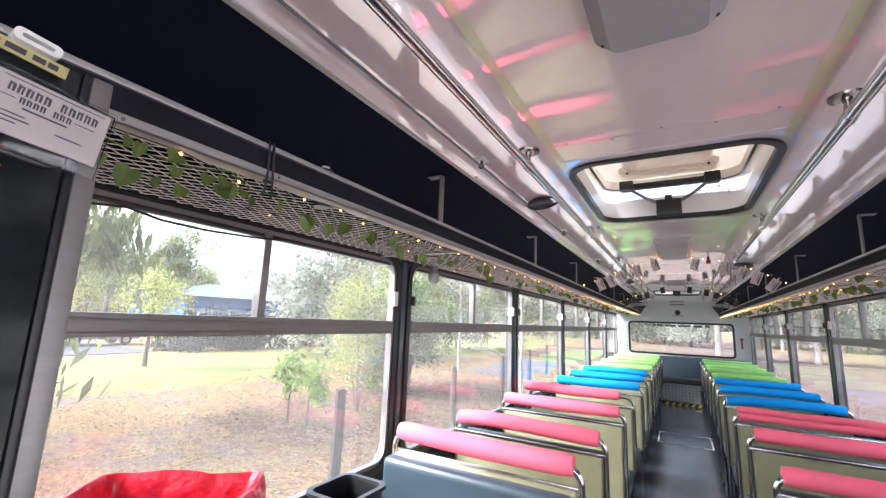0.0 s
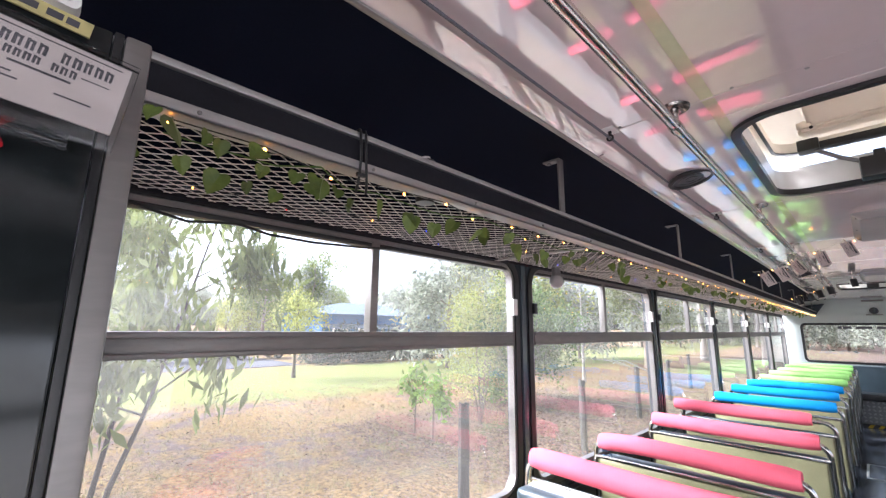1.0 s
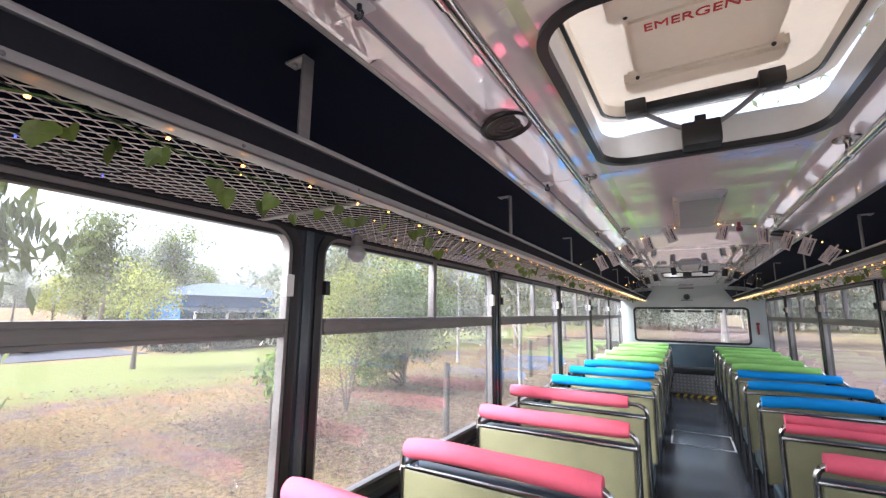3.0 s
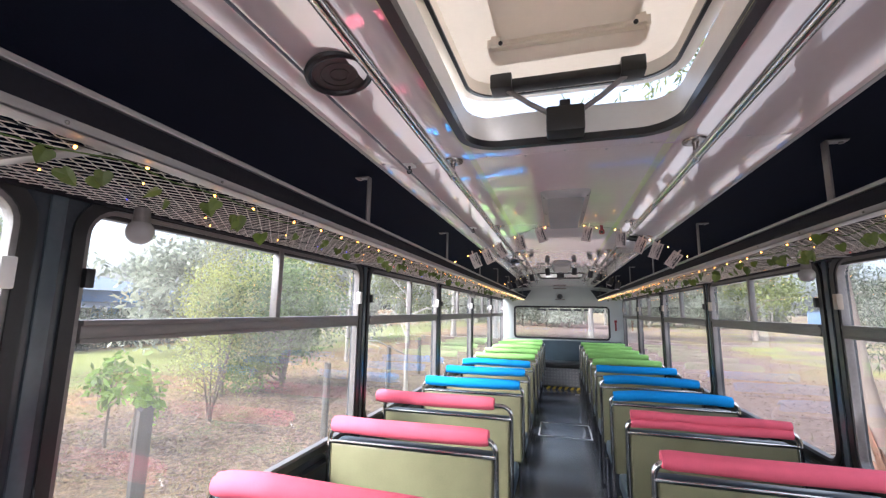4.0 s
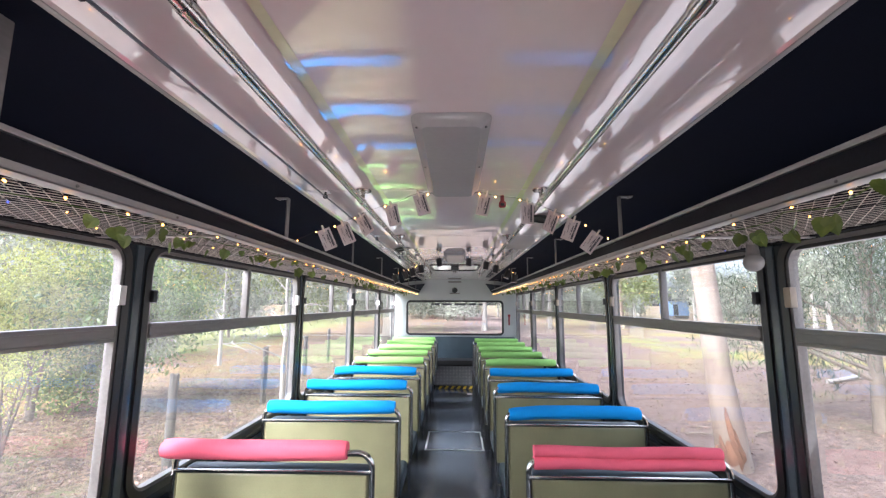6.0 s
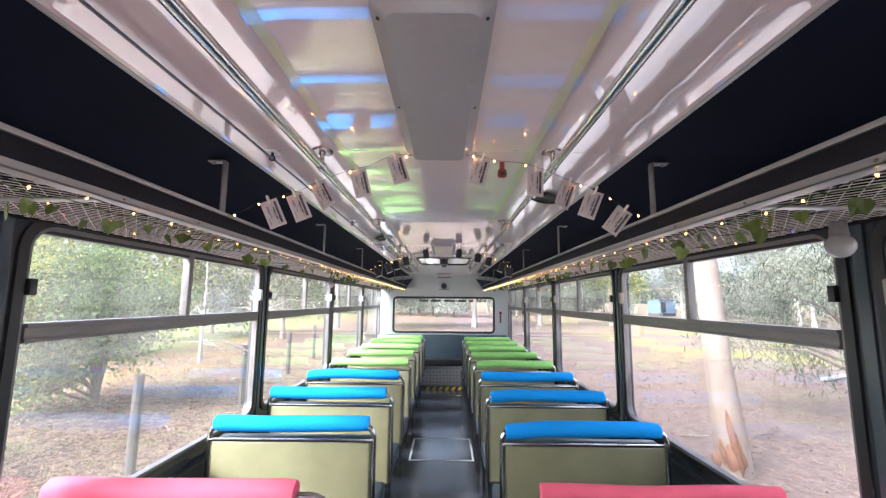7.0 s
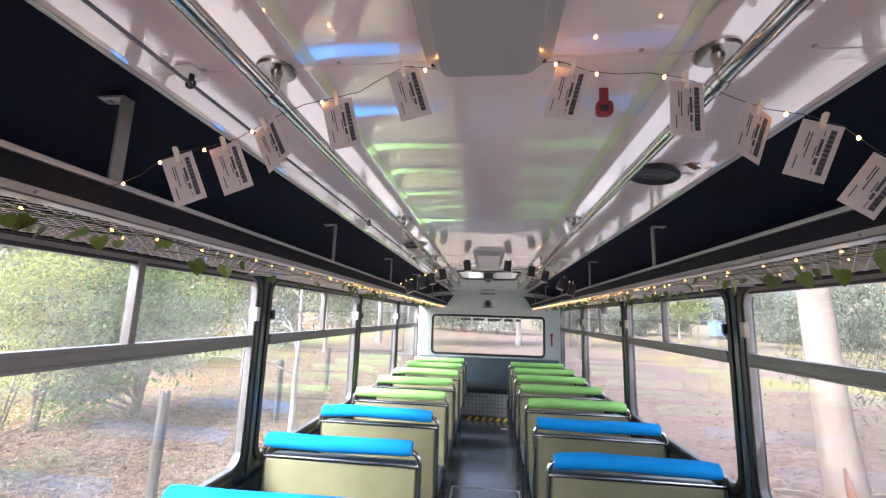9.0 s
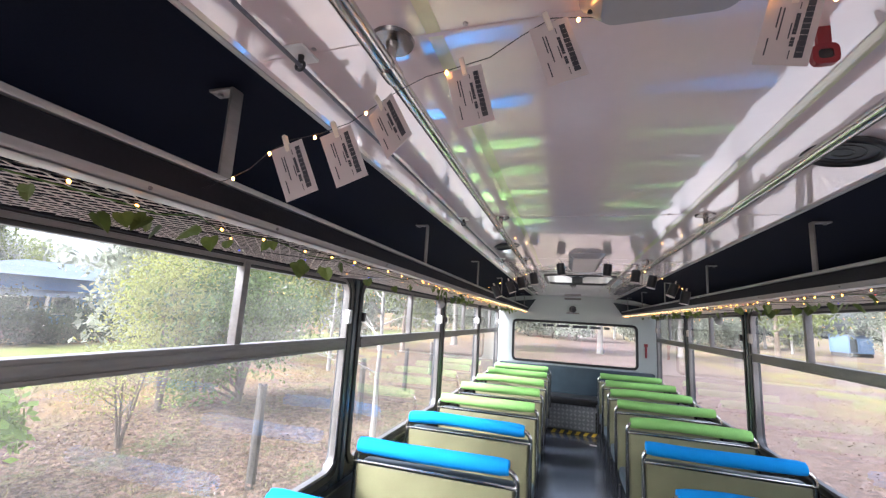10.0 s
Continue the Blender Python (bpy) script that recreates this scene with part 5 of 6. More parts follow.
# white bulbs hung at the window heads
for x, y in ((-1.09, 1.80), (1.09, 3.30), (-1.09, 6.2), (1.09, 6.9)):
    wb = thing("pendant_bulb", "unlit white bulb hanging under the rack", "bulb", group="pendant bulbs")
    bm = bmesh.new()
    ball(bm, (x, y, 1.665), 0.033, 16, 12)
    part("globe", bm, M_CEILBOX, wb)
    bm = bmesh.new()
    cyl(bm, (x, y, 1.707), 0.022, 0.045, 14, 0.018)
    part("cap", bm, M_ALU_DULL, wb)
# blue ribbon wound on one seat post
rb = thing("blue_beads", "turquoise beads wound on a seat post", "beads")
bm = bmesh.new()
for i in range(12):
    ball(bm, (-1.07 + 0.018 * math.cos(i * 2.1), 2.165 + 0.018 * math.sin(i * 2.1), 0.78 + 0.009 * i), 0.008, 6, 5)
part("beads", bm, M_SHED, rb)

tp = thing("masking_tape", "scrap of brown masking tape on the ceiling edge", "tape")
bm = bmesh.new()
box(bm, -0.022, 0.022, -0.010, 0.010, -0.003, 0.0, 0.001)
part("strip", bm, M_OLDBARK, tp, at=Matrix.Translation((0.575, 4.02, zc(0.575) - 0.002)) @ Matrix.Rotation(math.atan(0.42 * 0.575), 4, "Y") @ Matrix.Rotation(0.5, 4, "Z"))

# ---------------------------------------------------------------- outside
gm = bmesh.new()
R = [0, 6, 12, 20, 32, 50, 80, 140, 260, 600, 1800, 4000]
prev = None
for r in R:
    row = [gm.verts.new((r * math.cos(a), 4 + r * math.sin(a), GROUND + (0.06 * noise.noise((r * math.cos(a) * 0.3, r * math.sin(a) * 0.3, 0)) if 5 < r < 100 else 0))) for a in (2 * math.pi * i / 64 for i in range(64))] if r else [gm.verts.new((0, 4, GROUND))] * 64
    if prev:
        for i in range(64):
            j = (i + 1) % 64
            q = [prev[i], prev[j], row[j], row[i]]
            gm.faces.new(list(dict.fromkeys(q)))
    prev = row
tagged(part("ground", gm, M_GROUND), "dry yard with yellow grass, bare dirt and leaf litter", "ground", kind="structure")
dr = bmesh.new()
box(dr, -40, -25.5, -60, 12.5, GROUND - 0.3, GROUND + 0.03)
tagged(part("road", dr, M_DRIVE), "pale grey gravel driveway", "road", kind="structure")


def scatter(name, n, area, mat, label, maker, seed):
    rs = np.random.RandomState(seed)
    V, F = [], []
    x0, x1, y0, y1 = area
    for _ in range(n):
        x, y = rs.uniform(x0, x1), rs.uniform(y0, y1)
        maker(rs, x, y, V, F)
    me = bpy.data.meshes.new(name)
    me.from_pydata(V, [], F)
    ob = part(name, me, mat)
    return tagged(ob, label, name.replace("_", " "), kind="stuff")


def litter(rs, x, y, V, F):
    s, a = rs.uniform(0.02, 0.055), rs.uniform(0, 6.28)
    z = GROUND + 0.035 + rs.uniform(0, 0.03)
    b = len(V)
    c, d = math.cos(a) * s, math.sin(a) * s
    V.extend([(x - c, y - d, z), (x + d * 0.4, y - c * 0.4, z + rs.uniform(-0.01, 0.03)), (x + c, y + d, z + rs.uniform(0, 0.03)), (x - d * 0.4, y + c * 0.4, z)])
    F.append((b, b + 1, b + 2, b + 3))


def tuft(rs, x, y, V, F):
    for _ in range(7):
        a, h = rs.uniform(0, 6.28), rs.uniform(0.04, 0.13)
        ox, oy = x + rs.uniform(-0.05, 0.05), y + rs.uniform(-0.05, 0.05)
        b = len(V)
        lx, ly = math.cos(a), math.sin(a)
        V.extend([(ox - ly * 0.005, oy + lx * 0.005, GROUND), (ox + ly * 0.005, oy - lx * 0.005, GROUND), (ox + lx * h * 0.5, oy + ly * h * 0.5, GROUND + h)])
        F.append((b, b + 1, b + 2))


scatter("leaf_litter", 16000, (-16, -2.2, -2, 20), F_LITTER, "dry fallen leaves on the yard", litter, 1)
scatter("leaf_litter", 8000, (2.2, 13, 2, 20), F_BARKLITTER, "dry bark and leaves under the gum tree", litter, 2)
scatter("leaf_litter", 15000, (-9.5, -2.2, 5.5, 14), F_BARKLITTER, "dark dry leaves and twigs along the fence", litter, 5)
scatter("grass_tufts", 5200, (-14, -2.2, -2, 22), F_TUFT, "dry yellow grass tufts on the yard", tuft, 3)
scatter("grass_tufts", 1200, (4, 26, 6, 40), F_TUFT, "sparse dry grass on the dirt", tuft, 4)


def leaves_mesh(centres, per, spread, size, rs, droop=0.0, aspect=0.45, flat=1.0):
    """Many single leaves round the given twig ends."""
    c = np.repeat(np.array(centres), per, axis=0)
    n = len(c)
    p = c + rs.normal(0, 1, (n, 3)) * np.array((spread, spread, spread * flat))
    d = rs.normal(0, 1, (n, 3))
    d[:, 2] -= droop
    d /= np.linalg.norm(d, axis=1)[:, None]
    e = np.cross(d, rs.normal(0, 1, (n, 3)))
    e /= np.linalg.norm(e, axis=1)[:, None] + 1e-9
    s = size * rs.uniform(0.6, 1.3, (n, 1))
    V = np.stack((p - d * s, p + e * s * aspect, p + d * s, p - e * s * aspect), axis=1).reshape(-1, 3)
    F = np.arange(n * 4).reshape(-1, 4)
    me = bpy.data.meshes.new("crown")
    me.from_pydata(V.tolist(), [], F.tolist())
    return me


def tree(name, label, category, height, trunk_r, crown_r, bark, leaf, leaf_size, clumps, per, seed, fork=0.35, stems=1, lean=(0, 0), droop=0.3, spread=None, crown_low=0.35, aspect=0.45, group="", flat=1.0, limbs=7, bend=1.3, loose=0.22):
    rs = np.random.RandomState(seed)
    t = thing(name, label, category, group)
    wood, ends = bmesh.new(), []
    for s in range(stems):
        a0 = 6.28 * s / stems + rs.uniform(0, 1)
        top = Vector((lean[0] + (crown_r * 0.35 * math.cos(a0) if stems > 1 else 0), lean[1] + (crown_r * 0.35 * math.sin(a0) if stems > 1 else 0), height * 0.86))
        pts, rad = [], []
        for i in range(8):
            f = i / 7
            w = 0.03 * height * (f * (1 - f))
            pts.append((top.x * f ** bend + rs.normal(0, w * 0.4), top.y * f ** bend + rs.normal(0, w * 0.4), top.z * f - (0.15 if i == 0 else 0)))
            rad.append(trunk_r * ((1.25 if i == 0 else 1.0) - 0.85 * f) * (0.75 if stems > 1 else 1))
        tube(wood, pts, rad, 9)
        for b in range(limbs):
            f = fork + (1 - fork) * (b + rs.uniform(0, 0.8)) / limbs
            i = min(6, int(f * 7))
            o = Vector(pts[i]).lerp(Vector(pts[i + 1]), f * 7 - i)
            a = rs.uniform(0, 6.28)
            ln = crown_r * rs.uniform(0.5, 1.0) * (1.15 - 0.5 * f)
            e = o + Vector((math.cos(a) * ln, math.sin(a) * ln, ln * rs.uniform(0.1, 0.7)))
            mid = o.lerp(e, 0.5) + Vector((0, 0, 0.12 * ln))
            r0 = trunk_r * 0.45 * (1.1 - f)
            tube(wood, [o, mid, e], [r0, r0 * 0.6, r0 * 0.15], 6)
            ends += [tuple(e), tuple(mid.lerp(e, 0.5))]
            for _ in range(2):
                tw = mid.lerp(e, rs.uniform(0.2, 0.9))
                ee = tw + Vector(rs.normal(0, 0.28 * ln, 3))
                tube(wood, [tw, ee], [r0 * 0.35, r0 * 0.08], 5)
                ends.append(tuple(ee))
    part("trunk", wood, bark, t)
    cs = []
    for i in range(clumps):
        if i < len(ends) and ends[i][2] > height * crown_low * 0.8:
            cs.append(ends[i])
        else:
            b = ends[rs.randint(len(ends))]
            q = np.array(b) + rs.normal(0, crown_r * loose, 3)
            if q[2] > height * crown_low:
                cs.append(tuple(q))
    part("crown", leaves_mesh(cs, per, spread or crown_r * 0.16, leaf_size, rs, droop, aspect, flat), leaf, t)
    return t


def put(t, x, y, turn=0, z=GROUND, s=1.0):
    t.matrix_basis = pose(x, y, z, 0, 0, turn) @ Matrix.Scale(s, 4)
    return t


put(tree("sapling", "small bright green young fruit tree with broad leaves", "tree", 1.45, 0.03, 0.42, M_BARK, F_BRIGHT, 0.085, 20, 12, 1, fork=0.40, droop=0.5, spread=0.12, aspect=0.5, limbs=5), -7.0, 6.6)
put(tree("sapling", "small bright green young fruit tree with broad leaves", "tree", 1.75, 0.03, 0.36, M_BARK, F_BRIGHT, 0.085, 16, 12, 2, fork=0.5, droop=0.5, spread=0.12, aspect=0.5, limbs=5), -7.6, 6.6)
put(tree("shrub_tree", "sparse multi-stemmed olive shrub in dry grass", "tree", 1.85, 0.035, 0.85, M_BARK, F_YELLOW, 0.028, 80, 20, 3, fork=0.3, stems=4, spread=0.14, crown_low=0.45, limbs=7, bend=1.0), -7.2, 8.4)
put(tree("yellow_tree", "rounded yellow-green tree in the yard", "tree", 3.9, 0.08, 1.1, M_BARK, F_YELLOW, 0.038, 190, 100, 13, fork=0.3, stems=2, spread=0.22, crown_low=0.33, limbs=9), -8.95, 10.5)
put(tree("bush_tree", "dense dark green leafy bush tree", "tree", 3.5, 0.09, 1.7, M_BARK, F_DARK, 0.066, 250, 72, 4, fork=0.05, stems=5, spread=0.24, crown_low=0.06, droop=0.6, limbs=7), -8.2, 12.1)
put(tree("gum_sapling", "young gum tree with long drooping leaves", "tree", 4.3, 0.040, 1.0, M_TWIG, F_GUM, 0.10, 72, 26, 6, fork=0.40, stems=2, lean=(-0.2, 0.6), bend=1.0, droop=2.2, spread=0.13, loose=0.08, crown_low=0.30, aspect=0.26, limbs=10), -4.7, 0.50)
put(tree("bare_tree", "pale bare-branched thin tree", "tree", 5.2, 0.06, 1.5, M_PALEBARK, F_GREY, 0.04, 20, 6, 7, fork=0.3, spread=0.3, limbs=12), -3.6, 10.5)
put(tree("bare_tree", "pale thin tree by the fence", "tree", 5.8, 0.08, 1.4, M_PALEBARK, F_GREY, 0.04, 22, 8, 8, fork=0.35, spread=0.3, limbs=12), -9.6, 18.6)
put(tree("yard_tree", "small yellow-green tree on the lawn", "tree", 4.2, 0.10, 1.5, M_BARK, F_YELLOW, 0.08, 80, 30, 9, fork=0.4, spread=0.25, limbs=8), -19.7, 9.3)

put(tree("yard_gum", "spreading light green gum in the yard", "tree", 8.2, 0.16, 3.0, M_BARK, F_GUM, 0.085, 230, 60, 15, fork=0.30, droop=1.2, spread=0.32, crown_low=0.34, aspect=0.3, limbs=16, loose=0.16), -12.6, 0.8)

# white gum beside the bus
wg = tree("white_gum", "large smooth white gum with peeling orange bark", "tree", 13.0, 0.20, 3.6, M_GUM, F_GUM, 0.12, 160, 40, 10, fork=0.5, lean=(-1.9, -2.0), bend=0.8, droop=1.2, spread=0.5, crown_low=0.5, aspect=0.22, limbs=9)
put(wg, 4.36, 8.70)
bm = bmesh.new()
rs = np.random.RandomState(3)
for i in range(9):
    a, z = rs.uniform(3.0, 5.4), rs.uniform(0.0, 0.35)
    h = rs.uniform(0.25, 0.7)
    n = 5
    pts = []
    for k in range(n):
        f = k / (n - 1)
        zz = z + h * f
        r = 0.250 - 0.060 * zz
        lx, ly = (k0 * (zz / 11.18) ** 0.8 for k0 in (-1.9, -2.0))
        pts.append((lx + r * math.cos(a + 0.05 * math.sin(5 * f)), ly + r * math.sin(a + 0.05 * math.sin(5 * f)), zz))
    tube(bm, pts, [0.02, 0.07, 0.085, 0.06, 0.02], 8, flat=0.3)
part("loose_bark", bm, M_OLDBARK, wg, "strips of orange peeling bark")
put(tree("conifer", "soft grey-green she-oak with drooping needles", "tree", 7.0, 0.14, 2.3, M_BARK, F_PINE, 0.085, 150, 150, 12, fork=0.14, droop=1.4, spread=0.26, crown_low=0.12, aspect=0.10, limbs=22), 8.4, 10.5)

# fallen branches on the dirt
def fallen_branch(x0, y0, x1, y1, r, mat, label, seed):
    rs = np.random.RandomState(seed)
    b = thing("fallen_branch", label, "branch", group="fallen branches")
    pts = [(x0 + (x1 - x0) * f + rs.normal(0, 0.02), y0 + (y1 - y0) * f + rs.normal(0, 0.02), GROUND + r * 0.8 + 0.05 * math.sin(3.1 * f)) for f in (0, 0.2, 0.4, 0.6, 0.8, 1)]
    part("stem", tube(bmesh.new(), pts, [r, r, r * 0.9, r * 0.75, r * 0.6, r * 0.3], 7), mat, b)
    for i in (2, 3):
        p = Vector(pts[i])
        part("twig", tube(bmesh.new(), [p, p + Vector((rs.normal(0, 0.15), 0.25, 0.06)), p + Vector((rs.normal(0, 0.25), 0.45, 0.03))], [r * 0.45, r * 0.3, r * 0.1], 5), mat, b)


fallen_branch(4.4, 10.28, 5.05, 9.98, 0.022, M_BARK, "thin fallen branch lying on the dirt", 1)
fallen_branch(5.7, 10.15, 6.3, 10.42, 0.018, M_BARK, "thin fallen branch lying on the dirt", 2)
fallen_branch(6.0, 7.9, 6.9, 8.3, 0.022, M_PALEBARK, "thin pale fallen branch lying on the dirt", 4)
fallen_branch(11.9, 15.8, 15.6, 17.4, 0.07, M_PALEBARK, "long pale fallen log under the she-oak", 3)

# fence along the yard
fn = thing("wire_fence", "weathered timber post and wire fence", "fence")
posts = [(-3.9 - (y - 4.2) * 0.11, y) for y in (-3.8, 0.2, 4.2, 8.2, 12.2, 16.2, 20.2)]
for x, y in posts:
    bm = bmesh.new()
    prs = np.random.RandomState(int(y * 10) + 90)
    hs_, side = np.linspace(-0.2, 1.43 + prs.uniform(-0.05, 0.04), 9), 10
    off = prs.uniform(0.82, 1.12, side)
    rows = []
    for k, h in enumerate(hs_):
        r = 0.074 - 0.006 * k / 8
        rows.append([bm.verts.new((x + 0.01 * k / 8 + r * off[j] * math.cos(6.283 * j / side) * prs.uniform(0.95, 1.05), y + r * off[j] * math.sin(6.283 * j / side) * prs.uniform(0.95, 1.05), GROUND + h + (prs.uniform(-0.035, 0.02) if k == 8 else 0))) for j in range(side)])
    for A, B in zip(rows, rows[1:]):
        for j in range(side):
            bm.faces.new((A[j], A[(j + 1) % side], B[(j + 1) % side], B[j]))
    top = bm.verts.new((x + 0.01, y, GROUND + hs_[-1] - 0.012))
    for j in range(side):
        bm.faces.new((rows[-1][j], rows[-1][(j + 1) % side], top))
    part("post", bm, M_POST, fn)
for h in (0.25, 0.55, 0.85, 1.15):
    part("wire", tube(bmesh.new(), [(x + 0.06, y, GROUND + h + 0.01 * math.sin(y)) for x, y in posts], 0.0013, 4), M_POST, fn)

# house and vehicles far across the yard
hs = thing("house", "low blue house with a pale hipped metal roof", "house", at=pose(-44, 28.5, GROUND, 0, 0, 90))
part("wall", boxm(-7.5, 7.5, -5, 5, 0, 3.75), M_HOUSEBLUE, hs)
bm = bmesh.new()
e = [bm.verts.new(v) for v in ((-8.2, -5.8, 3.7), (8.2, -5.8, 3.7), (8.2, 5.8, 3.7), (-8.2, 5.8, 3.7))]
r0, r1 = bm.verts.new((-2.6, 0, 5.2)), bm.verts.new((2.6, 0, 5.2))
for f in ((e[0], e[1], r1, r0), (e[1], e[2], r1), (e[2], e[3], r0, r1), (e[3], e[0], r0), (e[0], e[3], e[2], e[1])):
    bm.faces.new(f)
part("roof", bm, M_ROOF, hs)
bm = bmesh.new()
v = [bm.verts.new(p) for p in ((-8.6, -9.0, 2.2), (8.6, -9.0, 2.2), (8.6, -5.0, 2.7), (-8.6, -5.0, 2.7))]
bm.faces.new(v)
bmesh.ops.solidify(bm, geom=bm.faces[:], thickness=0.08)
part("verandah_roof", bm, M_ROOF, hs)
for i in range(7):
    part("verandah_post", boxm(-8.4 + i * 2.775, -8.25 + i * 2.775, -8.9, -8.75, 0, 2.25), M_WHITE, hs)
for x in (-5.4, -2.2, 2.0, 5.4):
    w_ = part("window", boxm(x - 0.8, x + 0.8, -5.06, -4.98, 0.9, 2.1), M_DARKGLASS, hs)
    part("frame", ring(bmesh.new(), rounded(x - 0.78, x + 0.78, 0.92, 2.08, 0.0, 1), rounded(x - 0.9, x + 0.9, 0.8, 2.2, 0.0, 1), -5.10, -4.99, lambda u, v, w: (u, w, v)), M_WHITE, w_)


def car(x, y, turn, paint, label):
    c = thing("car", label, "car", group="parked cars", at=pose(x, y, GROUND + 0.03, 0, 0, turn))
    prof = [(-2.2, 0.35), (-2.25, 0.75), (-2.1, 0.95), (-1.75, 1.0), (-1.35, 1.62), (0.55, 1.66), (1.15, 1.08), (2.05, 0.92), (2.25, 0.70), (2.2, 0.35)]
    bm = bmesh.new()
    cols = []
    for yy, k in ((-0.86, 0.0), (-0.80, 1.0), (0.80, 1.0), (0.86, 0.0)):
        cols.append([bm.verts.new((px, yy * (0.86 if pz > 1.2 else 1.0), pz if k else pz * 0.985)) for px, pz in prof])
    for A, B in zip(cols, cols[1:]):
        for i in range(len(prof)):
            j = (i + 1) % len(prof)
            bm.faces.new((A[i], A[j], B[j], B[i]))
    bm.faces.new(cols[0])
    bm.faces.new(cols[-1][::-1])
    part("body", bm, paint, c)
    for sy in (-1, 1):
        bm = bmesh.new()
        fan(bm, [(-1.5, 1.05), (0.95, 1.1), (0.45, 1.55), (-1.25, 1.52)], sy * 0.78, sy * 0.875, lambda u, v, w: (u, w * (1.0 if v < 1.2 else 0.88), v))
        part("side_glass", bm, M_DARKGLASS, c)
        for wx in (-1.35, 1.4):
            bm = bmesh.new()
            cyl(bm, (wx, sy * 0.78, 0.33), 0.33, 0.22, 20, None, "y")
            wh = part("wheel", bm, M_RUBBER, c)
            bm = bmesh.new()
            cyl(bm, (wx, sy * 0.89, 0.33), 0.20, 0.02, 16, None, "y")
            part("rim", bm, M_ALU, wh)
    for px, gl in ((0.86, 0), (-1.57, 1)):
        bm = bmesh.new()
        box(bm, px - 0.33 if not gl else px - 0.24, px + 0.33 if not gl else px + 0.24, -0.66, 0.66, 1.33 - 0.02, 1.33 + 0.02)
        bmesh.ops.rotate(bm, cent=(px, 0, 1.33), matrix=Matrix.Rotation(radians(43 if not gl else -57), 3, "Y"), verts=bm.verts)
        part("windscreen" if not gl else "rear_glass", bm, M_DARKGLASS, c)
    return c


car(-23.2, 25.0, 40, M_CARWHITE, "white hatchback parked by the driveway")
car(-31.0, 7.5, 85, M_CARSILVER, "silver car parked on the gravel")
car(-32.0, 12.0, 95, M_CARSILVER, "grey car parked on the gravel beside the house")
sh = thing("shed", "small pale blue shed far behind the trees", "shed", at=pose(42, 83, GROUND, 0, 0, 20))
part("wall", boxm(-2.0, 2.0, -1.5, 1.5, 0.6, 3.2), M_SHED, sh)
part("roof", boxm(-2.2, 2.2, -1.7, 1.7, 3.2, 3.32, 0.02), M_ROOF, sh)
part("door", boxm(-1.8, -0.7, -1.56, -1.5, 0.7, 2.7), M_DARKGLASS, sh)
for x in (-1.8, 1.8):
    part("stump", boxm(x - 0.15, x + 0.15, -1.4, 1.4, -0.1, 0.6), M_POST, sh)

# hedge before the house, and the woods around
hd = np.random.RandomState(21)
pts = [(x, y, z) for x, y, z in zip(hd.uniform(-27.0, -24.5, 260), hd.uniform(13.0, 23.0, 260), hd.uniform(0.1, 1.0, 260))]
pts = [(x, y, GROUND + z * (1.55 + 0.55 * math.sin(y * 1.7) + 0.3 * math.sin(y * 4.1 + x))) for x, y, z in pts]
hedge = thing("hedge", "dark green hedge in front of the house", "hedge")
part("foliage", leaves_mesh(pts, 60, 0.30, 0.10, hd), F_HEDGE, hedge)
part("stems", tube(bmesh.new(), [(-25.8, 13.2 + i * 1.2, GROUND + 0.4 + 0.2 * (i % 2)) for i in range(9)], 0.25, 6), M_BARK, hedge)

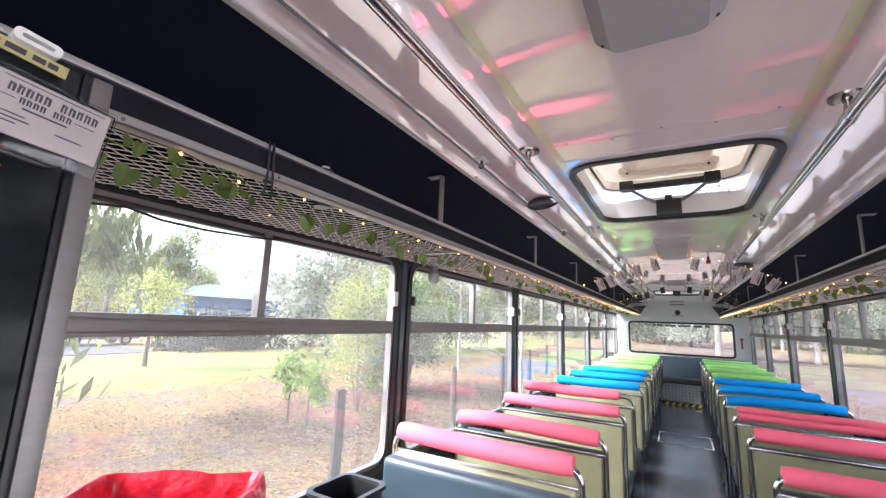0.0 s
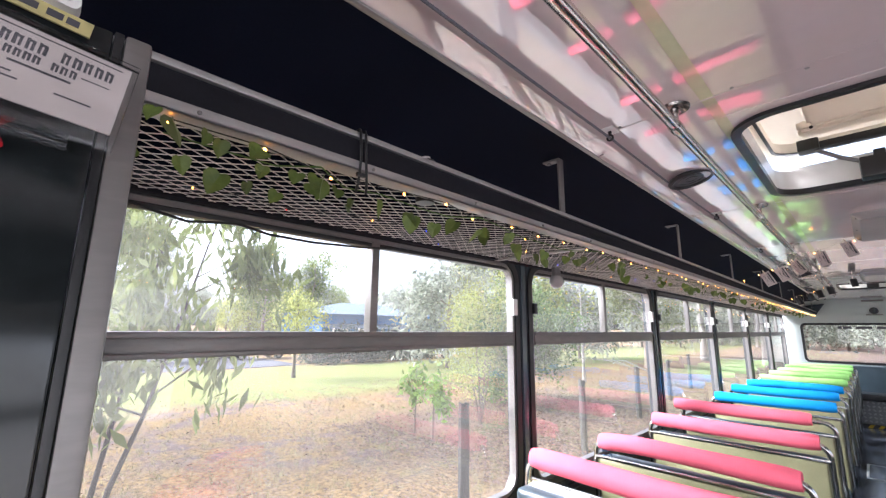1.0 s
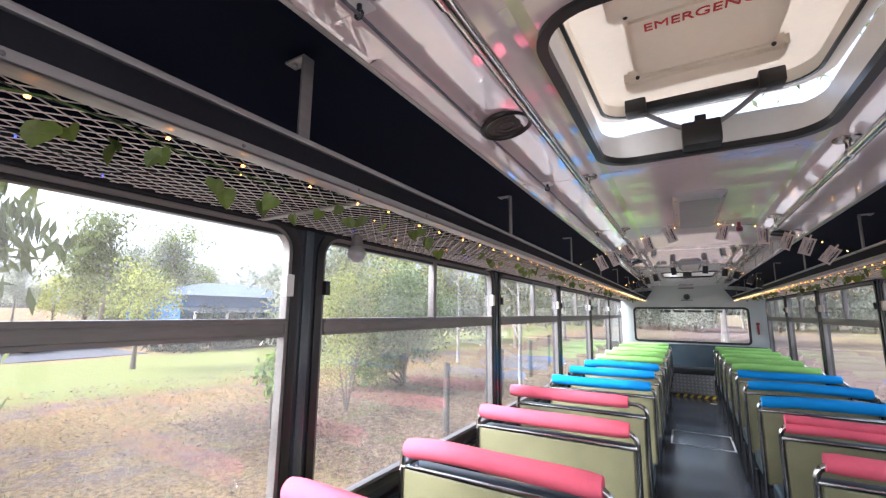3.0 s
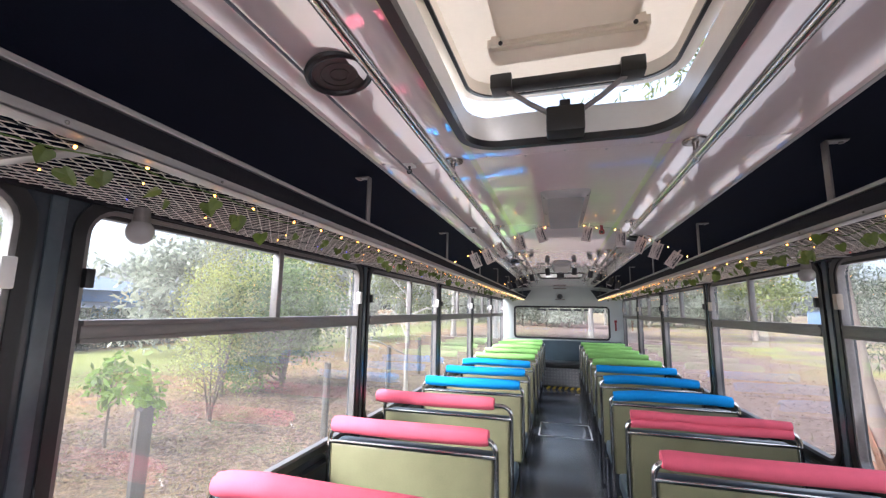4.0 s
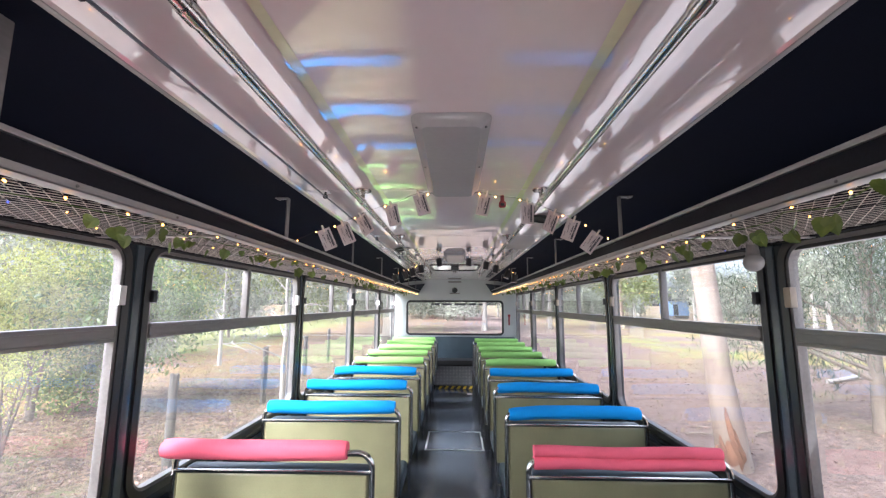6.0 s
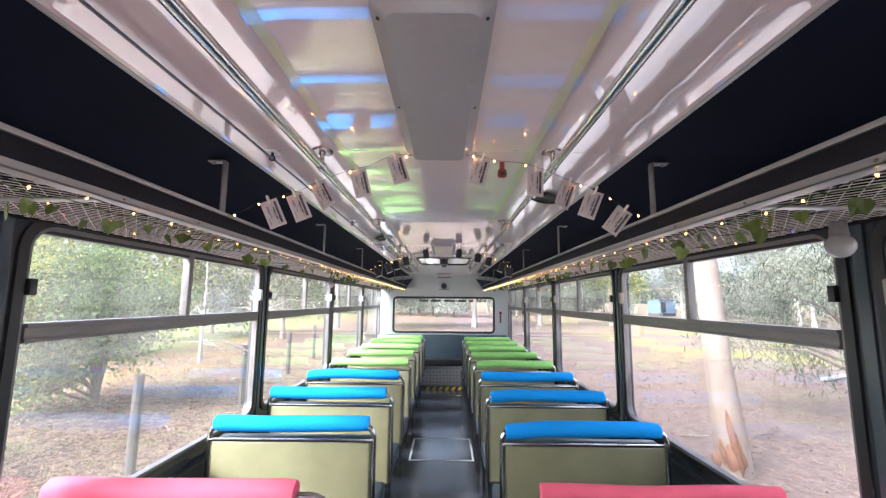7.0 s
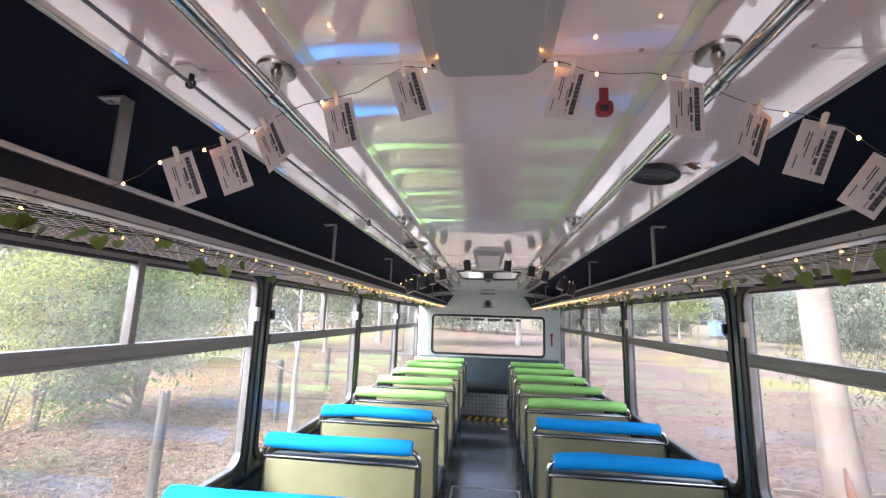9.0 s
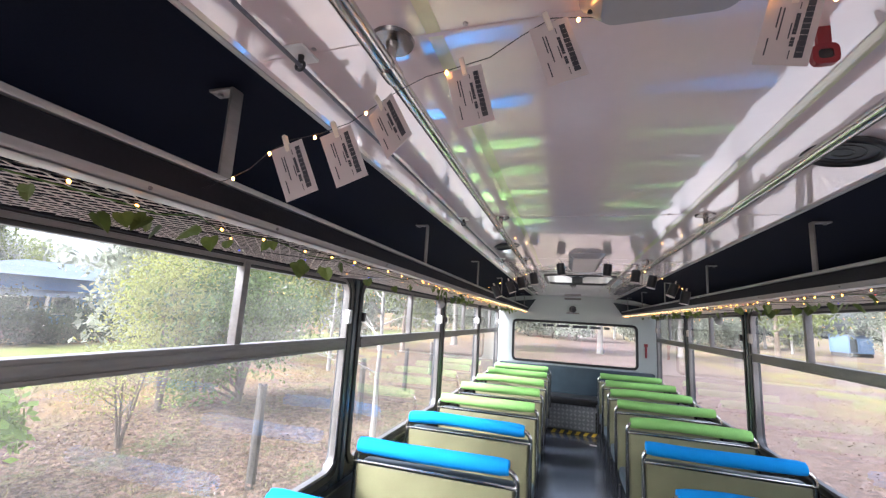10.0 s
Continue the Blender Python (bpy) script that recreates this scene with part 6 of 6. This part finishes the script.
far = [
    tree("far_gum", "tall grey-green gum tree at the yard's edge", "tree", 13, 0.22, 3.6, M_PALEBARK, F_GREY, 0.24, 130, 40, 31, fork=0.3, droop=1.0, spread=0.55, crown_low=0.3, aspect=0.3, group="woods", limbs=11),
    tree("far_gum", "tall grey-green gum tree at the yard's edge", "tree", 11, 0.20, 3.4, M_GUM, F_GUM, 0.22, 120, 40, 32, fork=0.25, droop=1.0, spread=0.55, crown_low=0.22, aspect=0.3, group="woods", limbs=12),
    tree("far_shrub_tree", "bushy grey-green tree at the yard's edge", "tree", 6.5, 0.16, 2.8, M_BARK, F_GREY, 0.20, 120, 40, 33, fork=0.15, stems=2, droop=0.4, spread=0.5, crown_low=0.08, group="woods", limbs=9),
    tree("far_shrub_tree", "yellow-green tree at the yard's edge", "tree", 7.5, 0.15, 2.7, M_BARK, F_YELLOW, 0.18, 100, 40, 34, fork=0.2, stems=2, droop=0.4, spread=0.5, crown_low=0.15, group="woods", limbs=9),
]
rnd = random.Random(77)
spots = []
for i in range(150):
    az = rnd.uniform(-175, 178)
    d = rnd.uniform(36, 95)
    if 60 < az < 100:
        d = rnd.uniform(70, 120)
    if -62 < az < 24:
        d = rnd.uniform(62, 110)
    if 40 < az < 84:
        d = rnd.uniform(58, 100)
    spots.append((az, d, rnd.choice((0, 0, 2, 0, 2, 2, 0) if az < 24 else (0, 0, 1, 1, 2, 2, 3))))
for az, d, k in ((9, 36, 0), (-4, 40, 0), (-13, 44, 0), (15, 38, 0), (22, 28, 1), (-22, 48, 1), (30, 34, 2), (36, 30, 3), (-30, 60, 0), (-42, 50, 0), (-52, 44, 1), (-62, 34, 0), (72, 52, 1), (66, 60, 0), (50, 24, 2)):
    spots.append((az, d, k))
for i in range(70):
    az = rnd.uniform(-80, 78)
    spots.append((az, rnd.uniform(80, 115), 2 if az < 24 else rnd.choice((2, 2, 3))))
first = set()
for az, d, k in spots:
    a = radians(az)
    m = pose(-d * math.sin(a), 3 + d * math.cos(a), GROUND, 0, 0, rnd.uniform(0, 360)) @ Matrix.Scale(rnd.uniform(0.75, 1.2), 4)
    if k not in first:
        first.add(k)
        far[k].matrix_basis = m
    else:
        c = copy_thing(far[k], pose(0, 0, 0))
        c.matrix_basis = m
